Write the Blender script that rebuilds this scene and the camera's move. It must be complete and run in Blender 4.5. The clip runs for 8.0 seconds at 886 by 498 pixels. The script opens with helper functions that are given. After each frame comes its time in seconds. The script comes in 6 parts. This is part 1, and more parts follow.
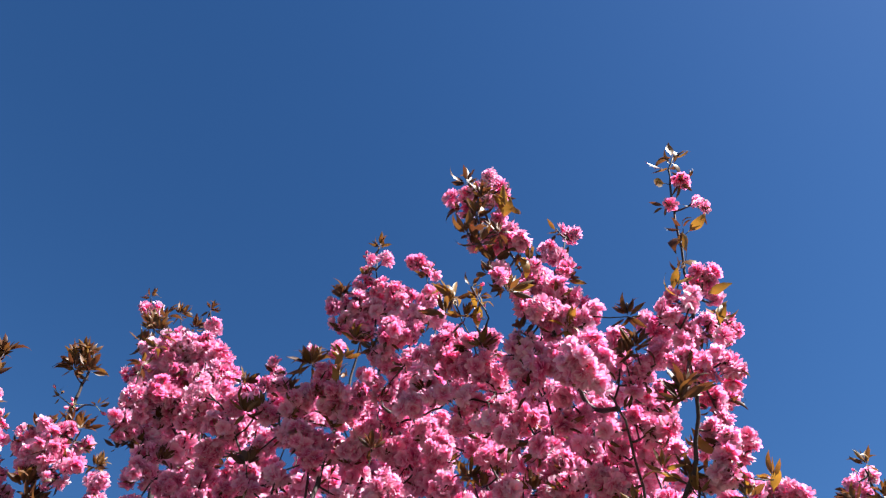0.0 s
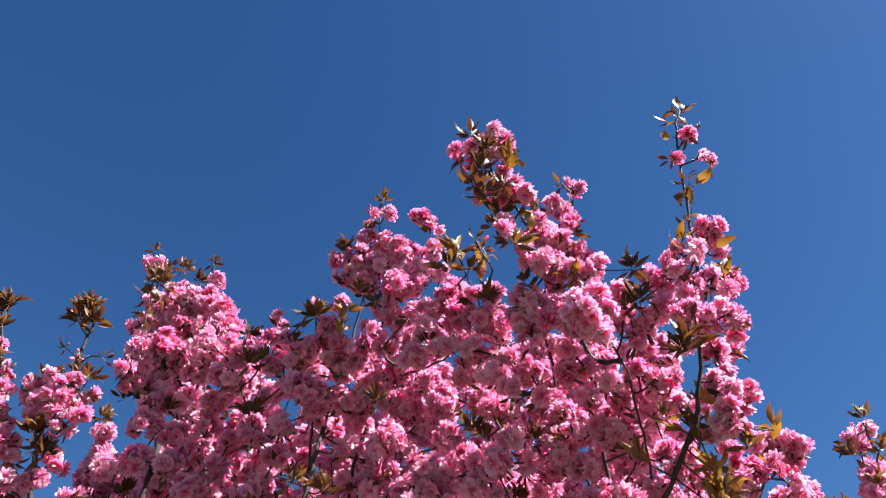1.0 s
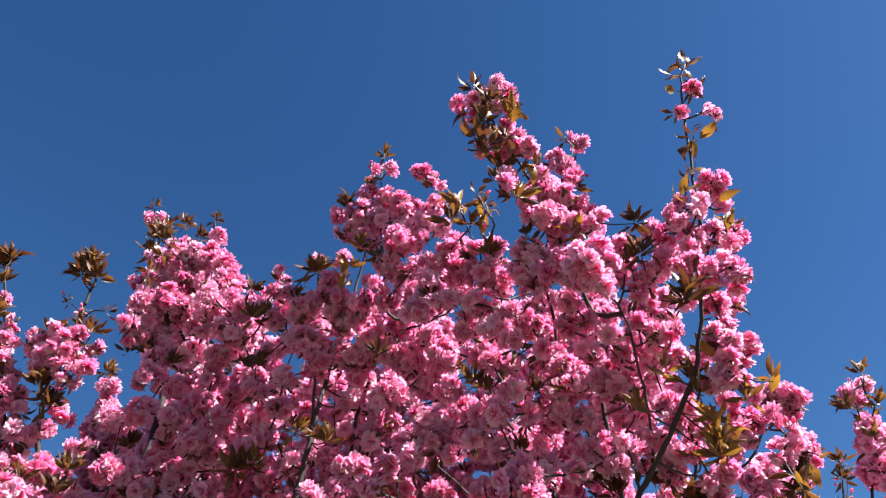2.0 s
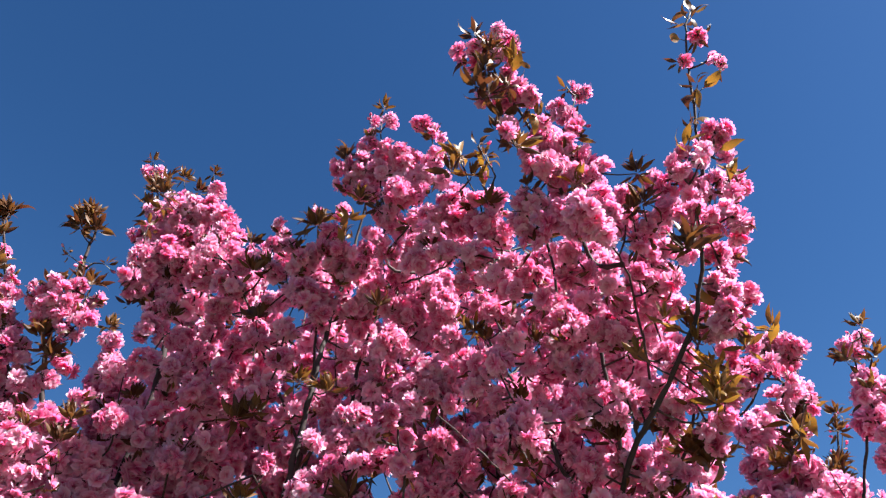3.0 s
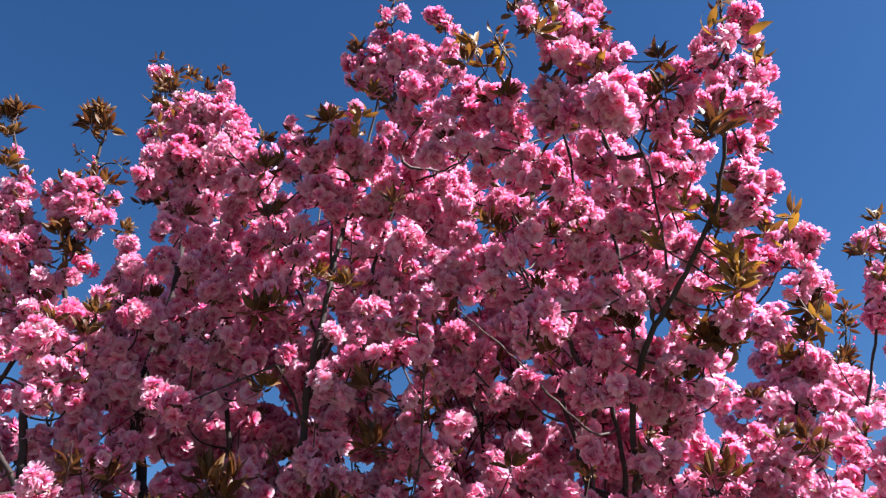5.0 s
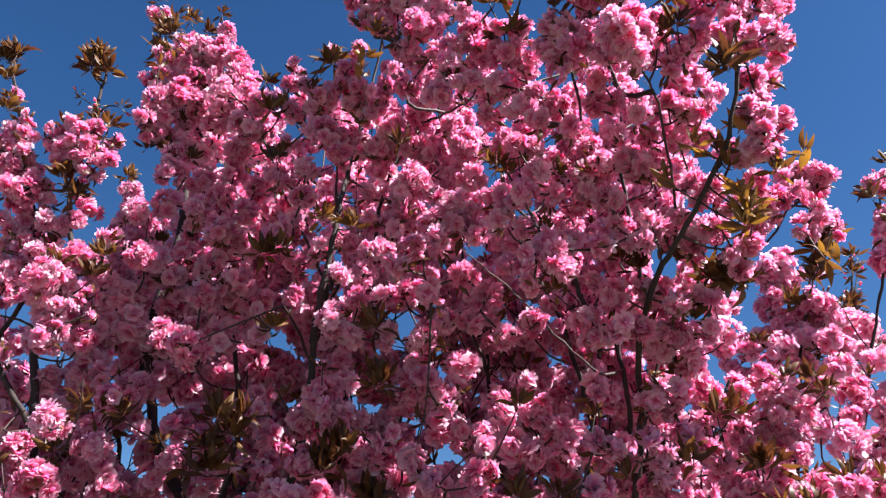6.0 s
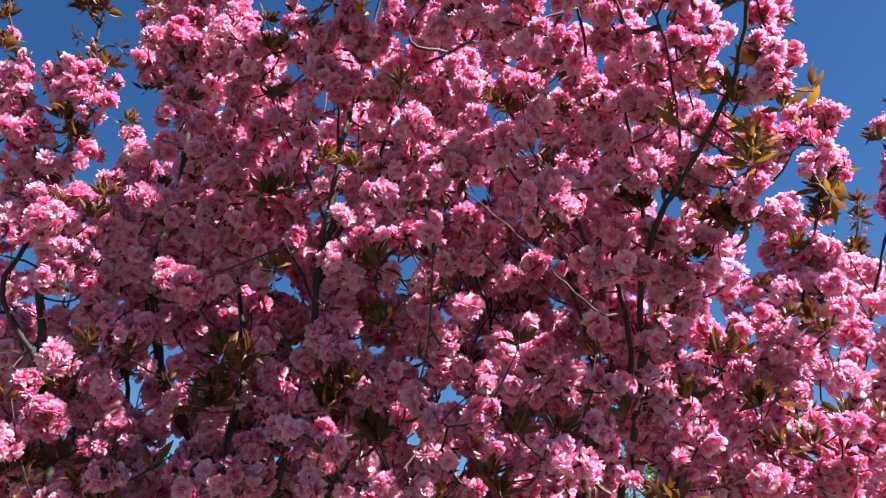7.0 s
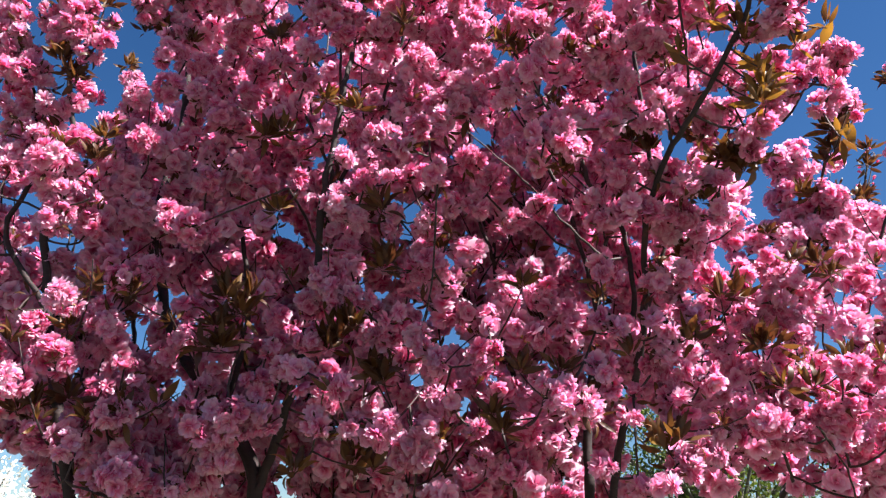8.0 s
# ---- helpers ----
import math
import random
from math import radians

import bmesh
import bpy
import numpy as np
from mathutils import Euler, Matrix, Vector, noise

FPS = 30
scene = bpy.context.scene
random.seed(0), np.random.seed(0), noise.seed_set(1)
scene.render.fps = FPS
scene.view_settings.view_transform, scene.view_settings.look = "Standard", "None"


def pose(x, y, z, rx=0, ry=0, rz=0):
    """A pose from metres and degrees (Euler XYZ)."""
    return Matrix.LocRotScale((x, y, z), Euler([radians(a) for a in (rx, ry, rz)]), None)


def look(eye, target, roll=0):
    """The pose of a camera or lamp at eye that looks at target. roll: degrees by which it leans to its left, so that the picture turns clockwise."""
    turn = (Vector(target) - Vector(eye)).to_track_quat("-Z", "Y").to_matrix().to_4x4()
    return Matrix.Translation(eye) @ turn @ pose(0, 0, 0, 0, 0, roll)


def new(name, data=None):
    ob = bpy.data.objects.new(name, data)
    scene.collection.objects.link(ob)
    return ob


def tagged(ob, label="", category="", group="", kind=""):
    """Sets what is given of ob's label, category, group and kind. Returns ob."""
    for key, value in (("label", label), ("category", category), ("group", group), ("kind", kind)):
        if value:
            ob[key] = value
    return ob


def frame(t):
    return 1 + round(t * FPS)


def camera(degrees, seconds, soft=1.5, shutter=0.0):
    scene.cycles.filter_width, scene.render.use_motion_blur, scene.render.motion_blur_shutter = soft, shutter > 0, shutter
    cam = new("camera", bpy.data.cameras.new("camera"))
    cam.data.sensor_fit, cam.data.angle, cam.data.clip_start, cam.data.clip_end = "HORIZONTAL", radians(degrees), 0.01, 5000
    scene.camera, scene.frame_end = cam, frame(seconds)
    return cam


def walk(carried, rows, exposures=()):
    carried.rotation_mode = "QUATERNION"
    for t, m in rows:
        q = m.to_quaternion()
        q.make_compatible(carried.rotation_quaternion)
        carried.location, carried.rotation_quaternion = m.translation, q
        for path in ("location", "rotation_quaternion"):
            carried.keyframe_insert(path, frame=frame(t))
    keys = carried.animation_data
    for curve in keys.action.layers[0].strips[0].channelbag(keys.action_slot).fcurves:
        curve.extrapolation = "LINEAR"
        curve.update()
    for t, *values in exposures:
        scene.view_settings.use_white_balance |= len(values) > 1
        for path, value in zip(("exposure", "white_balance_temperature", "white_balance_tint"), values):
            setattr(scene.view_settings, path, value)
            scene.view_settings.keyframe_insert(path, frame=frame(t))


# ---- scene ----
cam = camera(63.6, 8.0, 1.3)
METRES, EYE, TILT, LEAN, TURN = 0.27, 1.6, 50.0, 0.0, 0.0
ROWS = [
    (0.0, 0.0, 0.0, 0.0, 0.0, 0.0, -0.0),
    (0.5, -0.0179, 0.019, -0.046, -0.01, -1.55, -0.15),
    (1.0, -0.0308, 0.0274, -0.0916, 0.1, -3.13, -0.25),
    (1.5, -0.0506, 0.0256, -0.1337, 0.11, -4.62, -0.35),
    (3.0, -0.0504, 0.047, -0.2946, 0.14, -9.22, -0.36),
    (3.5, -0.0479, 0.0471, -0.3361, 0.2, -10.84, -0.24),
    (4.0, -0.0655, 0.0341, -0.3686, 0.34, -12.51, -0.08),
    (4.5, -0.1177, 0.033, -0.4275, 0.44, -14.3, 0.1),
    (6.0, -0.1882, 0.0277, -0.6703, 0.76, -19.66, 0.46),
    (6.5, -0.163, 0.018, -0.7124, 0.95, -21.55, 0.57),
    (7.0, -0.1582, -0.0011, -0.7964, 1.16, -23.4, 0.6),
    (7.5, -0.164, -0.0173, -0.8774, 1.34, -25.21, 0.63),
    (8.0, -0.1535, -0.0268, -0.926, 1.51, -26.98, 0.64),
]
walk(cam, [(t, pose(0, 0, EYE, TILT, LEAN, TURN) @ pose(METRES * x, METRES * y, METRES * z, 90 + pitch, roll, yaw)) for t, x, y, z, yaw, pitch, roll in ROWS], exposures=[(0.0, 2.0)])

# world, sun and exposure
SUN_UP, SUN_SIDE = 50.0, 110.0          # degrees above the horizon, and from straight ahead towards the right
world = bpy.data.worlds.new("sky")
scene.world = world
world.use_nodes = True
wn, wl = world.node_tree.nodes, world.node_tree.links
wn.clear()
sky = wn.new("ShaderNodeTexSky")
sky.sky_type, sky.sun_disc = "NISHITA", False
sky.sun_elevation, sky.sun_rotation = radians(SUN_UP), radians(SUN_SIDE)
sky.altitude, sky.air_density, sky.dust_density, sky.ozone_density = 200.0, 1.0, 0.30, 4.0
back = wn.new("ShaderNodeBackground")
back.inputs["Strength"].default_value = 0.05
deep = wn.new("ShaderNodeHueSaturation")
deep.inputs["Hue"].default_value, deep.inputs["Saturation"].default_value, deep.inputs["Value"].default_value = 0.505, 1.24, 0.64
wl.new(sky.outputs["Color"], deep.inputs["Color"])
wl.new(deep.outputs["Color"], back.inputs["Color"])
wl.new(back.outputs["Background"], wn.new("ShaderNodeOutputWorld").inputs["Surface"])

sun = new("sun", bpy.data.lights.new("sun", "SUN"))
sun.data.energy, sun.data.angle, sun.data.color = 5.0, radians(0.5), (1.0, 0.96, 0.92)
sun_way = Vector((math.cos(radians(SUN_UP)) * math.sin(radians(SUN_SIDE)), math.cos(radians(SUN_UP)) * math.cos(radians(SUN_SIDE)), math.sin(radians(SUN_UP))))
sun.matrix_world = look(sun_way * 40, (0, 0, 0))


# ---- materials ----
def material(name):
    m = bpy.data.materials.new(name)
    m.use_nodes = True
    m.node_tree.nodes.clear()
    return m, m.node_tree.nodes, m.node_tree.links


def ramp(nodes, stops):
    r = nodes.new("ShaderNodeValToRGB")
    while len(r.color_ramp.elements) < len(stops):
        r.color_ramp.elements.new(0.5)
    for e, (at, colour) in zip(r.color_ramp.elements, stops):
        e.position, e.color = at, (*colour, 1)
    return r


def attribute(nodes, name):
    a = nodes.new("ShaderNodeAttribute")
    a.attribute_name = name
    return a.outputs["Fac"]


def arithmetic(nodes, links, how, a, b):
    n = nodes.new("ShaderNodeMath")
    n.operation = how
    for socket, value in zip(n.inputs, (a, b)):
        if isinstance(value, (int, float)):
            socket.default_value = value
        else:
            links.new(value, socket)
    return n.outputs[0]


def noise_node(nodes, links, scale, detail=3.0, rough=0.6):
    c = nodes.new("ShaderNodeTexCoord")
    n = nodes.new("ShaderNodeTexNoise")
    n.inputs["Scale"].default_value, n.inputs["Detail"].default_value, n.inputs["Roughness"].default_value = scale, detail, rough
    links.new(c.outputs["Object"], n.inputs["Vector"])
    return n.outputs["Fac"]


def thin_leaf_shader(m, nodes, links, colour, through_colour, share, rough, bump=None):
    """A thin surface: reflects from the lit side and lets part of the light through."""
    p = nodes.new("ShaderNodeBsdfPrincipled")
    p.inputs["Roughness"].default_value = rough
    p.inputs["Specular IOR Level"].default_value = 0.3
    links.new(colour, p.inputs["Base Color"])
    t = nodes.new("ShaderNodeBsdfTranslucent")
    links.new(through_colour, t.inputs["Color"])
    if bump is not None:
        links.new(bump, p.inputs["Normal"])
    mix = nodes.new("ShaderNodeMixShader")
    mix.inputs["Fac"].default_value = share
    links.new(p.outputs[0], mix.inputs[1])
    links.new(t.outputs[0], mix.inputs[2])
    links.new(mix.outputs[0], nodes.new("ShaderNodeOutputMaterial").inputs["Surface"])


def make_petal():
    """Double pink cherry petals: deep rose at the foot, paler at the frilled rim; each flower a little different."""
    m, nodes, links = material("pink_petal")
    tone, hue = attribute(nodes, "tone"), attribute(nodes, "hue")
    grain = noise_node(nodes, links, 160.0, 2.0)
    v = arithmetic(nodes, links, "ADD", arithmetic(nodes, links, "MULTIPLY", tone, 0.62), arithmetic(nodes, links, "MULTIPLY", hue, 0.34))
    v = arithmetic(nodes, links, "ADD", v, arithmetic(nodes, links, "MULTIPLY", grain, 0.10))
    r = ramp(nodes, PETAL_STOPS)
    links.new(v, r.inputs["Fac"])
    r2 = ramp(nodes, PETAL_THROUGH)
    links.new(v, r2.inputs["Fac"])
    thin_leaf_shader(m, nodes, links, r.outputs["Color"], r2.outputs["Color"], 0.54, 0.55)
    return m


def make_leaf(name, stops, stops_through, share=0.34, rough=0.46):
    m, nodes, links = material(name)
    tone = attribute(nodes, "tone")
    grain = noise_node(nodes, links, 60.0, 3.0)
    v = arithmetic(nodes, links, "ADD", tone, arithmetic(nodes, links, "MULTIPLY", arithmetic(nodes, links, "SUBTRACT", grain, 0.5), 0.35))
    r, r2 = ramp(nodes, stops), ramp(nodes, stops_through)
    links.new(v, r.inputs["Fac"])
    links.new(v, r2.inputs["Fac"])
    thin_leaf_shader(m, nodes, links, r.outputs["Color"], r2.outputs["Color"], share, rough)
    return m


def make_plain(name, stops, scale, rough, bump=0.0, stretch=None):
    """An opaque rough surface whose colour wanders over two scales."""
    m, nodes, links = material(name)
    c = nodes.new("ShaderNodeTexCoord")
    vector = c.outputs["Object"]
    if stretch:
        mp = nodes.new("ShaderNodeMapping")
        mp.inputs["Scale"].default_value = stretch
        links.new(vector, mp.inputs["Vector"])
        vector = mp.outputs["Vector"]
    fine, wide = nodes.new("ShaderNodeTexNoise"), nodes.new("ShaderNodeTexNoise")
    for n, s, d in ((fine, scale, 5.0), (wide, scale * 0.13, 2.0)):
        n.inputs["Scale"].default_value, n.inputs["Detail"].default_value = s, d
        links.new(vector, n.inputs["Vector"])
    v = arithmetic(nodes, links, "ADD", arithmetic(nodes, links, "MULTIPLY", fine.outputs["Fac"], 0.65), arithmetic(nodes, links, "MULTIPLY", wide.outputs["Fac"], 0.35))
    r = ramp(nodes, stops)
    links.new(v, r.inputs["Fac"])
    p = nodes.new("ShaderNodeBsdfPrincipled")
    p.inputs["Roughness"].default_value = rough
    links.new(r.outputs["Color"], p.inputs["Base Color"])
    if bump:
        b = nodes.new("ShaderNodeBump")
        b.inputs["Strength"].default_value, b.inputs["Distance"].default_value = bump, 0.003
        links.new(fine.outputs["Fac"], b.inputs["Height"])
        links.new(b.outputs["Normal"], p.inputs["Normal"])
    links.new(p.outputs[0], nodes.new("ShaderNodeOutputMaterial").inputs["Surface"])
    return m


PETAL_STOPS = ((0.0, (0.20, 0.012, 0.06)), (0.32, (0.50, 0.125, 0.26)), (0.56, (0.65, 0.445, 0.57)), (1.0, (0.75, 0.745, 0.80)))
PETAL_THROUGH = ((0.0, (0.56, 0.014, 0.10)), (0.38, (0.89, 0.09, 0.32)), (1.0, (0.93, 0.49, 0.72)))
PETAL = make_petal()
STALK = make_plain("flower_stalk", ((0.3, (0.22, 0.10, 0.05)), (0.7, (0.20, 0.20, 0.06))), 90.0, 0.5)
LEAF = make_leaf("bronze_leaf", ((0.0, (0.060, 0.022, 0.014)), (0.45, (0.125, 0.058, 0.020)), (1.0, (0.24, 0.14, 0.026))),
                 ((0.0, (0.10, 0.026, 0.012)), (0.45, (0.20, 0.082, 0.018)), (1.0, (0.44, 0.215, 0.026))))
BARK = make_plain("cherry_bark", ((0.3, (0.009, 0.004, 0.005)), (0.55, (0.022, 0.010, 0.010)), (0.8, (0.060, 0.033, 0.028))), 55.0, 0.8, 0.6, (1.0, 1.0, 2.6))
TWIG = make_plain("twig_bark", ((0.3, (0.016, 0.006, 0.007)), (0.6, (0.036, 0.015, 0.014)), (0.85, (0.09, 0.05, 0.042))), 140.0, 0.7, 0.3)
EARTH = make_plain("dry_earth", ((0.25, (0.045, 0.040, 0.024)), (0.5, (0.085, 0.075, 0.045)), (0.75, (0.15, 0.13, 0.085))), 30.0, 0.95, 0.8)
GREEN_LEAF = make_leaf("green_leaf", ((0.0, (0.022, 0.040, 0.012)), (0.6, (0.06, 0.085, 0.020)), (1.0, (0.12, 0.14, 0.03))),
                       ((0.0, (0.05, 0.09, 0.01)), (0.6, (0.14, 0.20, 0.02)), (1.0, (0.28, 0.32, 0.04))), 0.3, 0.5)
WHITE_PETAL = make_leaf("white_petal", ((0.0, (0.60, 0.58, 0.50)), (0.5, (0.78, 0.77, 0.72)), (1.0, (0.84, 0.84, 0.82))),
                        ((0.0, (0.55, 0.55, 0.40)), (1.0, (0.80, 0.80, 0.74))), 0.3, 0.6)
GREY_BARK = make_plain("grey_bark", ((0.3, (0.05, 0.045, 0.04)), (0.8, (0.20, 0.18, 0.15))), 20.0, 0.8, 0.5)


# ---- mesh tools ----
rng = np.random.default_rng(7)


def mesh_of(name, verts, tris, slots, tone=None, hue=None, index=None, smooth=True):
    """A triangle mesh from arrays, with its point attributes."""
    me = bpy.data.meshes.new(name)
    verts, tris = np.asarray(verts, np.float32), np.asarray(tris, np.int32)
    me.vertices.add(len(verts))
    me.vertices.foreach_set("co", verts.ravel())
    me.loops.add(len(tris) * 3)
    me.loops.foreach_set("vertex_index", tris.ravel())
    me.polygons.add(len(tris))
    me.polygons.foreach_set("loop_start", np.arange(0, len(tris) * 3, 3, dtype=np.int32))
    if index is not None:
        me.polygons.foreach_set("material_index", np.asarray(index, np.int32))
    for key, values in (("tone", tone), ("hue", hue)):
        if values is not None:
            me.attributes.new(key, "FLOAT", "POINT").data.foreach_set("value", np.asarray(values, np.float32))
    for s in slots:
        me.materials.append(s)
    me.update()
    me.validate()
    if smooth:
        me.shade_smooth()
    return me


def part(name, me, parent, m=None, label="", kind=""):
    """One mesh as a part of a thing; m is its pose in the world."""
    ob = new(name, me)
    ob.parent = parent
    ob.matrix_basis = Matrix.Translation(-parent.location) @ (m if m is not None else Matrix())
    return tagged(ob, label=label, kind=kind)


def smooth_line(points, step):
    """Points along a smooth curve through the given ones."""
    p = [np.array(q, float) for q in points]
    p = [2 * p[0] - p[1]] + p + [2 * p[-1] - p[-2]]
    out = []
    for i in range(1, len(p) - 2):
        n = max(2, int(np.linalg.norm(p[i + 1] - p[i]) / step))
        for k in range(n):
            t = k / n
            out.append(0.5 * (2 * p[i] + (p[i + 1] - p[i - 1]) * t + (2 * p[i - 1] - 5 * p[i] + 4 * p[i + 1] - p[i + 2]) * t * t
                              + (3 * p[i] - p[i - 1] - 3 * p[i + 1] + p[i + 2]) * t ** 3))
    out.append(p[-2])
    return np.array(out)


def tube(line, radii, sides=7, knobs=0.08):
    """A round, slightly knobbly tapered tube along a line: vertices and triangles."""
    line = np.asarray(line, float)
    n = len(line)
    along = np.gradient(line, axis=0)
    along /= np.linalg.norm(along, axis=1)[:, None] + 1e-9
    side = np.cross(along[0], (0.31, 0.87, 0.12))
    verts = []
    for i in range(n):
        side = side - along[i] * side.dot(along[i])
        side /= np.linalg.norm(side) + 1e-9
        other = np.cross(along[i], side)
        for k in range(sides):
            a = 2 * math.pi * k / sides
            r = radii[i] * (1 + knobs * rng.standard_normal())
            verts.append(line[i] + r * (math.cos(a) * side + math.sin(a) * other))
    tris = []
    for i in range(n - 1):
        for k in range(sides):
            a, b = i * sides + k, i * sides + (k + 1) % sides
            tris += [(a, b, b + sides), (a, b + sides, a + sides)]
    verts += [line[0], line[-1] + along[-1] * radii[-1]]
    for k in range(sides):
        tris += [(n * sides, (k + 1) % sides, k), (n * sides + 1, (n - 1) * sides + k, (n - 1) * sides + (k + 1) % sides)]
    return np.array(verts), np.array(tris)


def facing(way, spin=0.0):
    """A turn that lays local z along way."""
    return Vector(way).to_track_quat("Z", "Y").to_matrix().to_4x4() @ Matrix.Rotation(spin, 4, "Z")


def move(verts, m):
    a = np.array(m)
    return verts @ a[:3, :3].T + a[:3, 3]


# ---- cherry blossom: petal, flower, cluster ----
def flower(size, open_up):
    """A double flower that faces local z: three rings of cupped, notched, frilled petals round a deep rose eye."""
    verts, tris, tone = [], [], []
    for count, length, lean, lift in ((13, 1.0, 99, 0.0), (13, 0.98, 80, 0.03), (10, 0.86, 59, 0.05), (3, 0.45, 32, 0.06)):
        off = rng.uniform(0, 6.28)
        for k in range(count):
            a = off + 6.283 * k / count + rng.normal(0, 0.16)
            ln = size * length * rng.uniform(0.84, 1.08)
            tilt = radians(lean * open_up + rng.normal(0, 11))
            wide = ln * rng.uniform(0.18, 0.25)
            out, up = math.sin(tilt), math.cos(tilt)
            f = np.array((math.cos(a) * out, math.sin(a) * out, up))
            s = np.array((-math.sin(a), math.cos(a), 0)) + rng.normal(0, 0.25, 3)
            cup = np.cross(f, s)
            cup *= (1 if cup[2] > 0 else -1) * 0.9
            foot = np.array((0, 0, lift * size))
            n = len(verts)
            frill = rng.normal(0, 0.06, 5) * ln
            verts += [foot,
                      foot + f * ln * 0.58 - s * wide + cup * (ln * 0.10 + frill[0]), foot + f * ln * 0.58 + s * wide + cup * (ln * 0.10 + frill[1]),
                      foot + f * ln * 0.90 - s * wide * 0.78 + cup * (ln * 0.18 + frill[2]), foot + f * ln * rng.uniform(0.95, 1.06) + cup * (ln * 0.18 + frill[3]), foot + f * ln * 0.90 + s * wide * 0.78 + cup * (ln * 0.18 + frill[4])]
            tris += [(n, n + 2, n + 1), (n + 1, n + 2, n + 4), (n + 1, n + 4, n + 3), (n + 2, n + 5, n + 4)]
            pale = rng.uniform(0.82, 1.0)
            tone += [0.0, 0.46, 0.46, pale, 0.80 * pale, pale]
    return np.array(verts), np.array(tris), np.array(tone)


def plain_flower(size, open_up):
    """A simpler flower of fewer, broader petals, for the depth of the crown."""
    verts, tris, tone = [], [], []
    for count, length, lean in ((8, 1.0, 88), (6, 0.94, 60), (5, 0.80, 28)):
        off = rng.uniform(0, 6.28)
        for k in range(count):
            a = off + 6.283 * k / count + rng.normal(0, 0.15)
            ln = size * length * rng.uniform(0.88, 1.1)
            tilt = radians(lean * open_up + rng.normal(0, 9))
            f = np.array((math.cos(a) * math.sin(tilt), math.sin(a) * math.sin(tilt), math.cos(tilt)))
            s = (np.array((-math.sin(a), math.cos(a), 0)) + rng.normal(0, 0.2, 3)) * ln * 0.40
            n = len(verts)
            lift = np.array((0, 0, 1.0)) * ln * rng.uniform(0.02, 0.16)
            verts += [np.zeros(3), f * ln * 0.6 - s + lift, f * ln * 0.6 + s + lift, f * ln - s * 0.7 + lift * rng.uniform(0, 2), f * ln + s * 0.7 + lift * rng.uniform(0, 2)]
            tris += [(n, n + 2, n + 1), (n + 1, n + 2, n + 4), (n + 1, n + 4, n + 3)]
            tone += [0.0, 0.55, 0.55, 0.95, 0.95]
    return np.array(verts), np.array(tris), np.array(tone)


def bud(size):
    """A closed deep-pink bud, pointed along local z."""
    rings = ((0.0, 0.25), (0.3, 0.62), (0.7, 0.6), (1.0, 0.2))
    verts = [(math.cos(a) * r * size * 0.55, math.sin(a) * r * size * 0.55, z * size) for z, r in rings for a in np.arange(5) * 6.283 / 5 + z]
    tris = []
    for i in range(3):
        for k in range(5):
            a, b = i * 5 + k, i * 5 + (k + 1) % 5
            tris += [(a, b, b + 5), (a, b + 5, a + 5)]
    return np.array(verts), np.array(tris), np.repeat((0.1, 0.2, 0.3, 0.5), 5)


def blossom(kind, reach):
    """One flower or bud on its thin stalk from the origin along local z: arrays for mesh_of."""
    end = Vector((0, 0, reach))
    if kind == "bud":
        v, t, c = bud(rng.uniform(0.013, 0.019))
    else:
        v, t, c = (plain_flower if kind == "plain" else flower)(rng.uniform(0.0258, 0.0315) * (1.06 if kind == "plain" else 1.0), rng.uniform(0.82, 1.12))
    v = move(v, Matrix.Translation(end) @ facing(Vector((0, 0, 1)) + Vector(rng.normal(0, 0.22, 3)), rng.uniform(0, 6)))
    V, T, tone, index = [v], [t], [c], [np.zeros(len(t))]
    if kind != "plain":
        v2, t2 = tube([np.zeros(3), np.array(end) * 0.5 + rng.normal(0, 0.003, 3), np.array(end)], (0.0008, 0.0009, 0.0026), 3, 0.0)
        V.append(v2), T.append(t2 + len(v)), tone.append(np.zeros(len(v2))), index.append(np.ones(len(t2)))
    V, T, tone, index = [np.concatenate(x) for x in (V, T, tone, index)]
    return V, T, tone, np.zeros(len(V)), index


def leaf_blade(length, width, curl, fold):
    """A pointed leaf along local z, folded at its midrib and curled towards local y."""
    rows = ((0.0, 0.05), (0.12, 0.10), (0.3, 0.80), (0.5, 1.0), (0.72, 0.72), (0.88, 0.30), (1.0, 0.02))
    verts, tris = [], []
    for i, (a, w) in enumerate(rows):
        bend = curl * a * a
        z, y = length * a * math.cos(bend), length * a * math.sin(bend)
        half = width * w * 0.5
        wave = 0.12 * half * math.sin(i * 2.1)
        verts += [(-half, y + fold * half + wave, z), (0, y, z), (half, y + fold * half - wave, z)]
        if i:
            n = 3 * i
            tris += [(n - 3, n - 2, n + 1), (n - 3, n + 1, n), (n - 2, n - 1, n + 2), (n - 2, n + 2, n + 1)]
    return np.array(verts), np.array(tris)


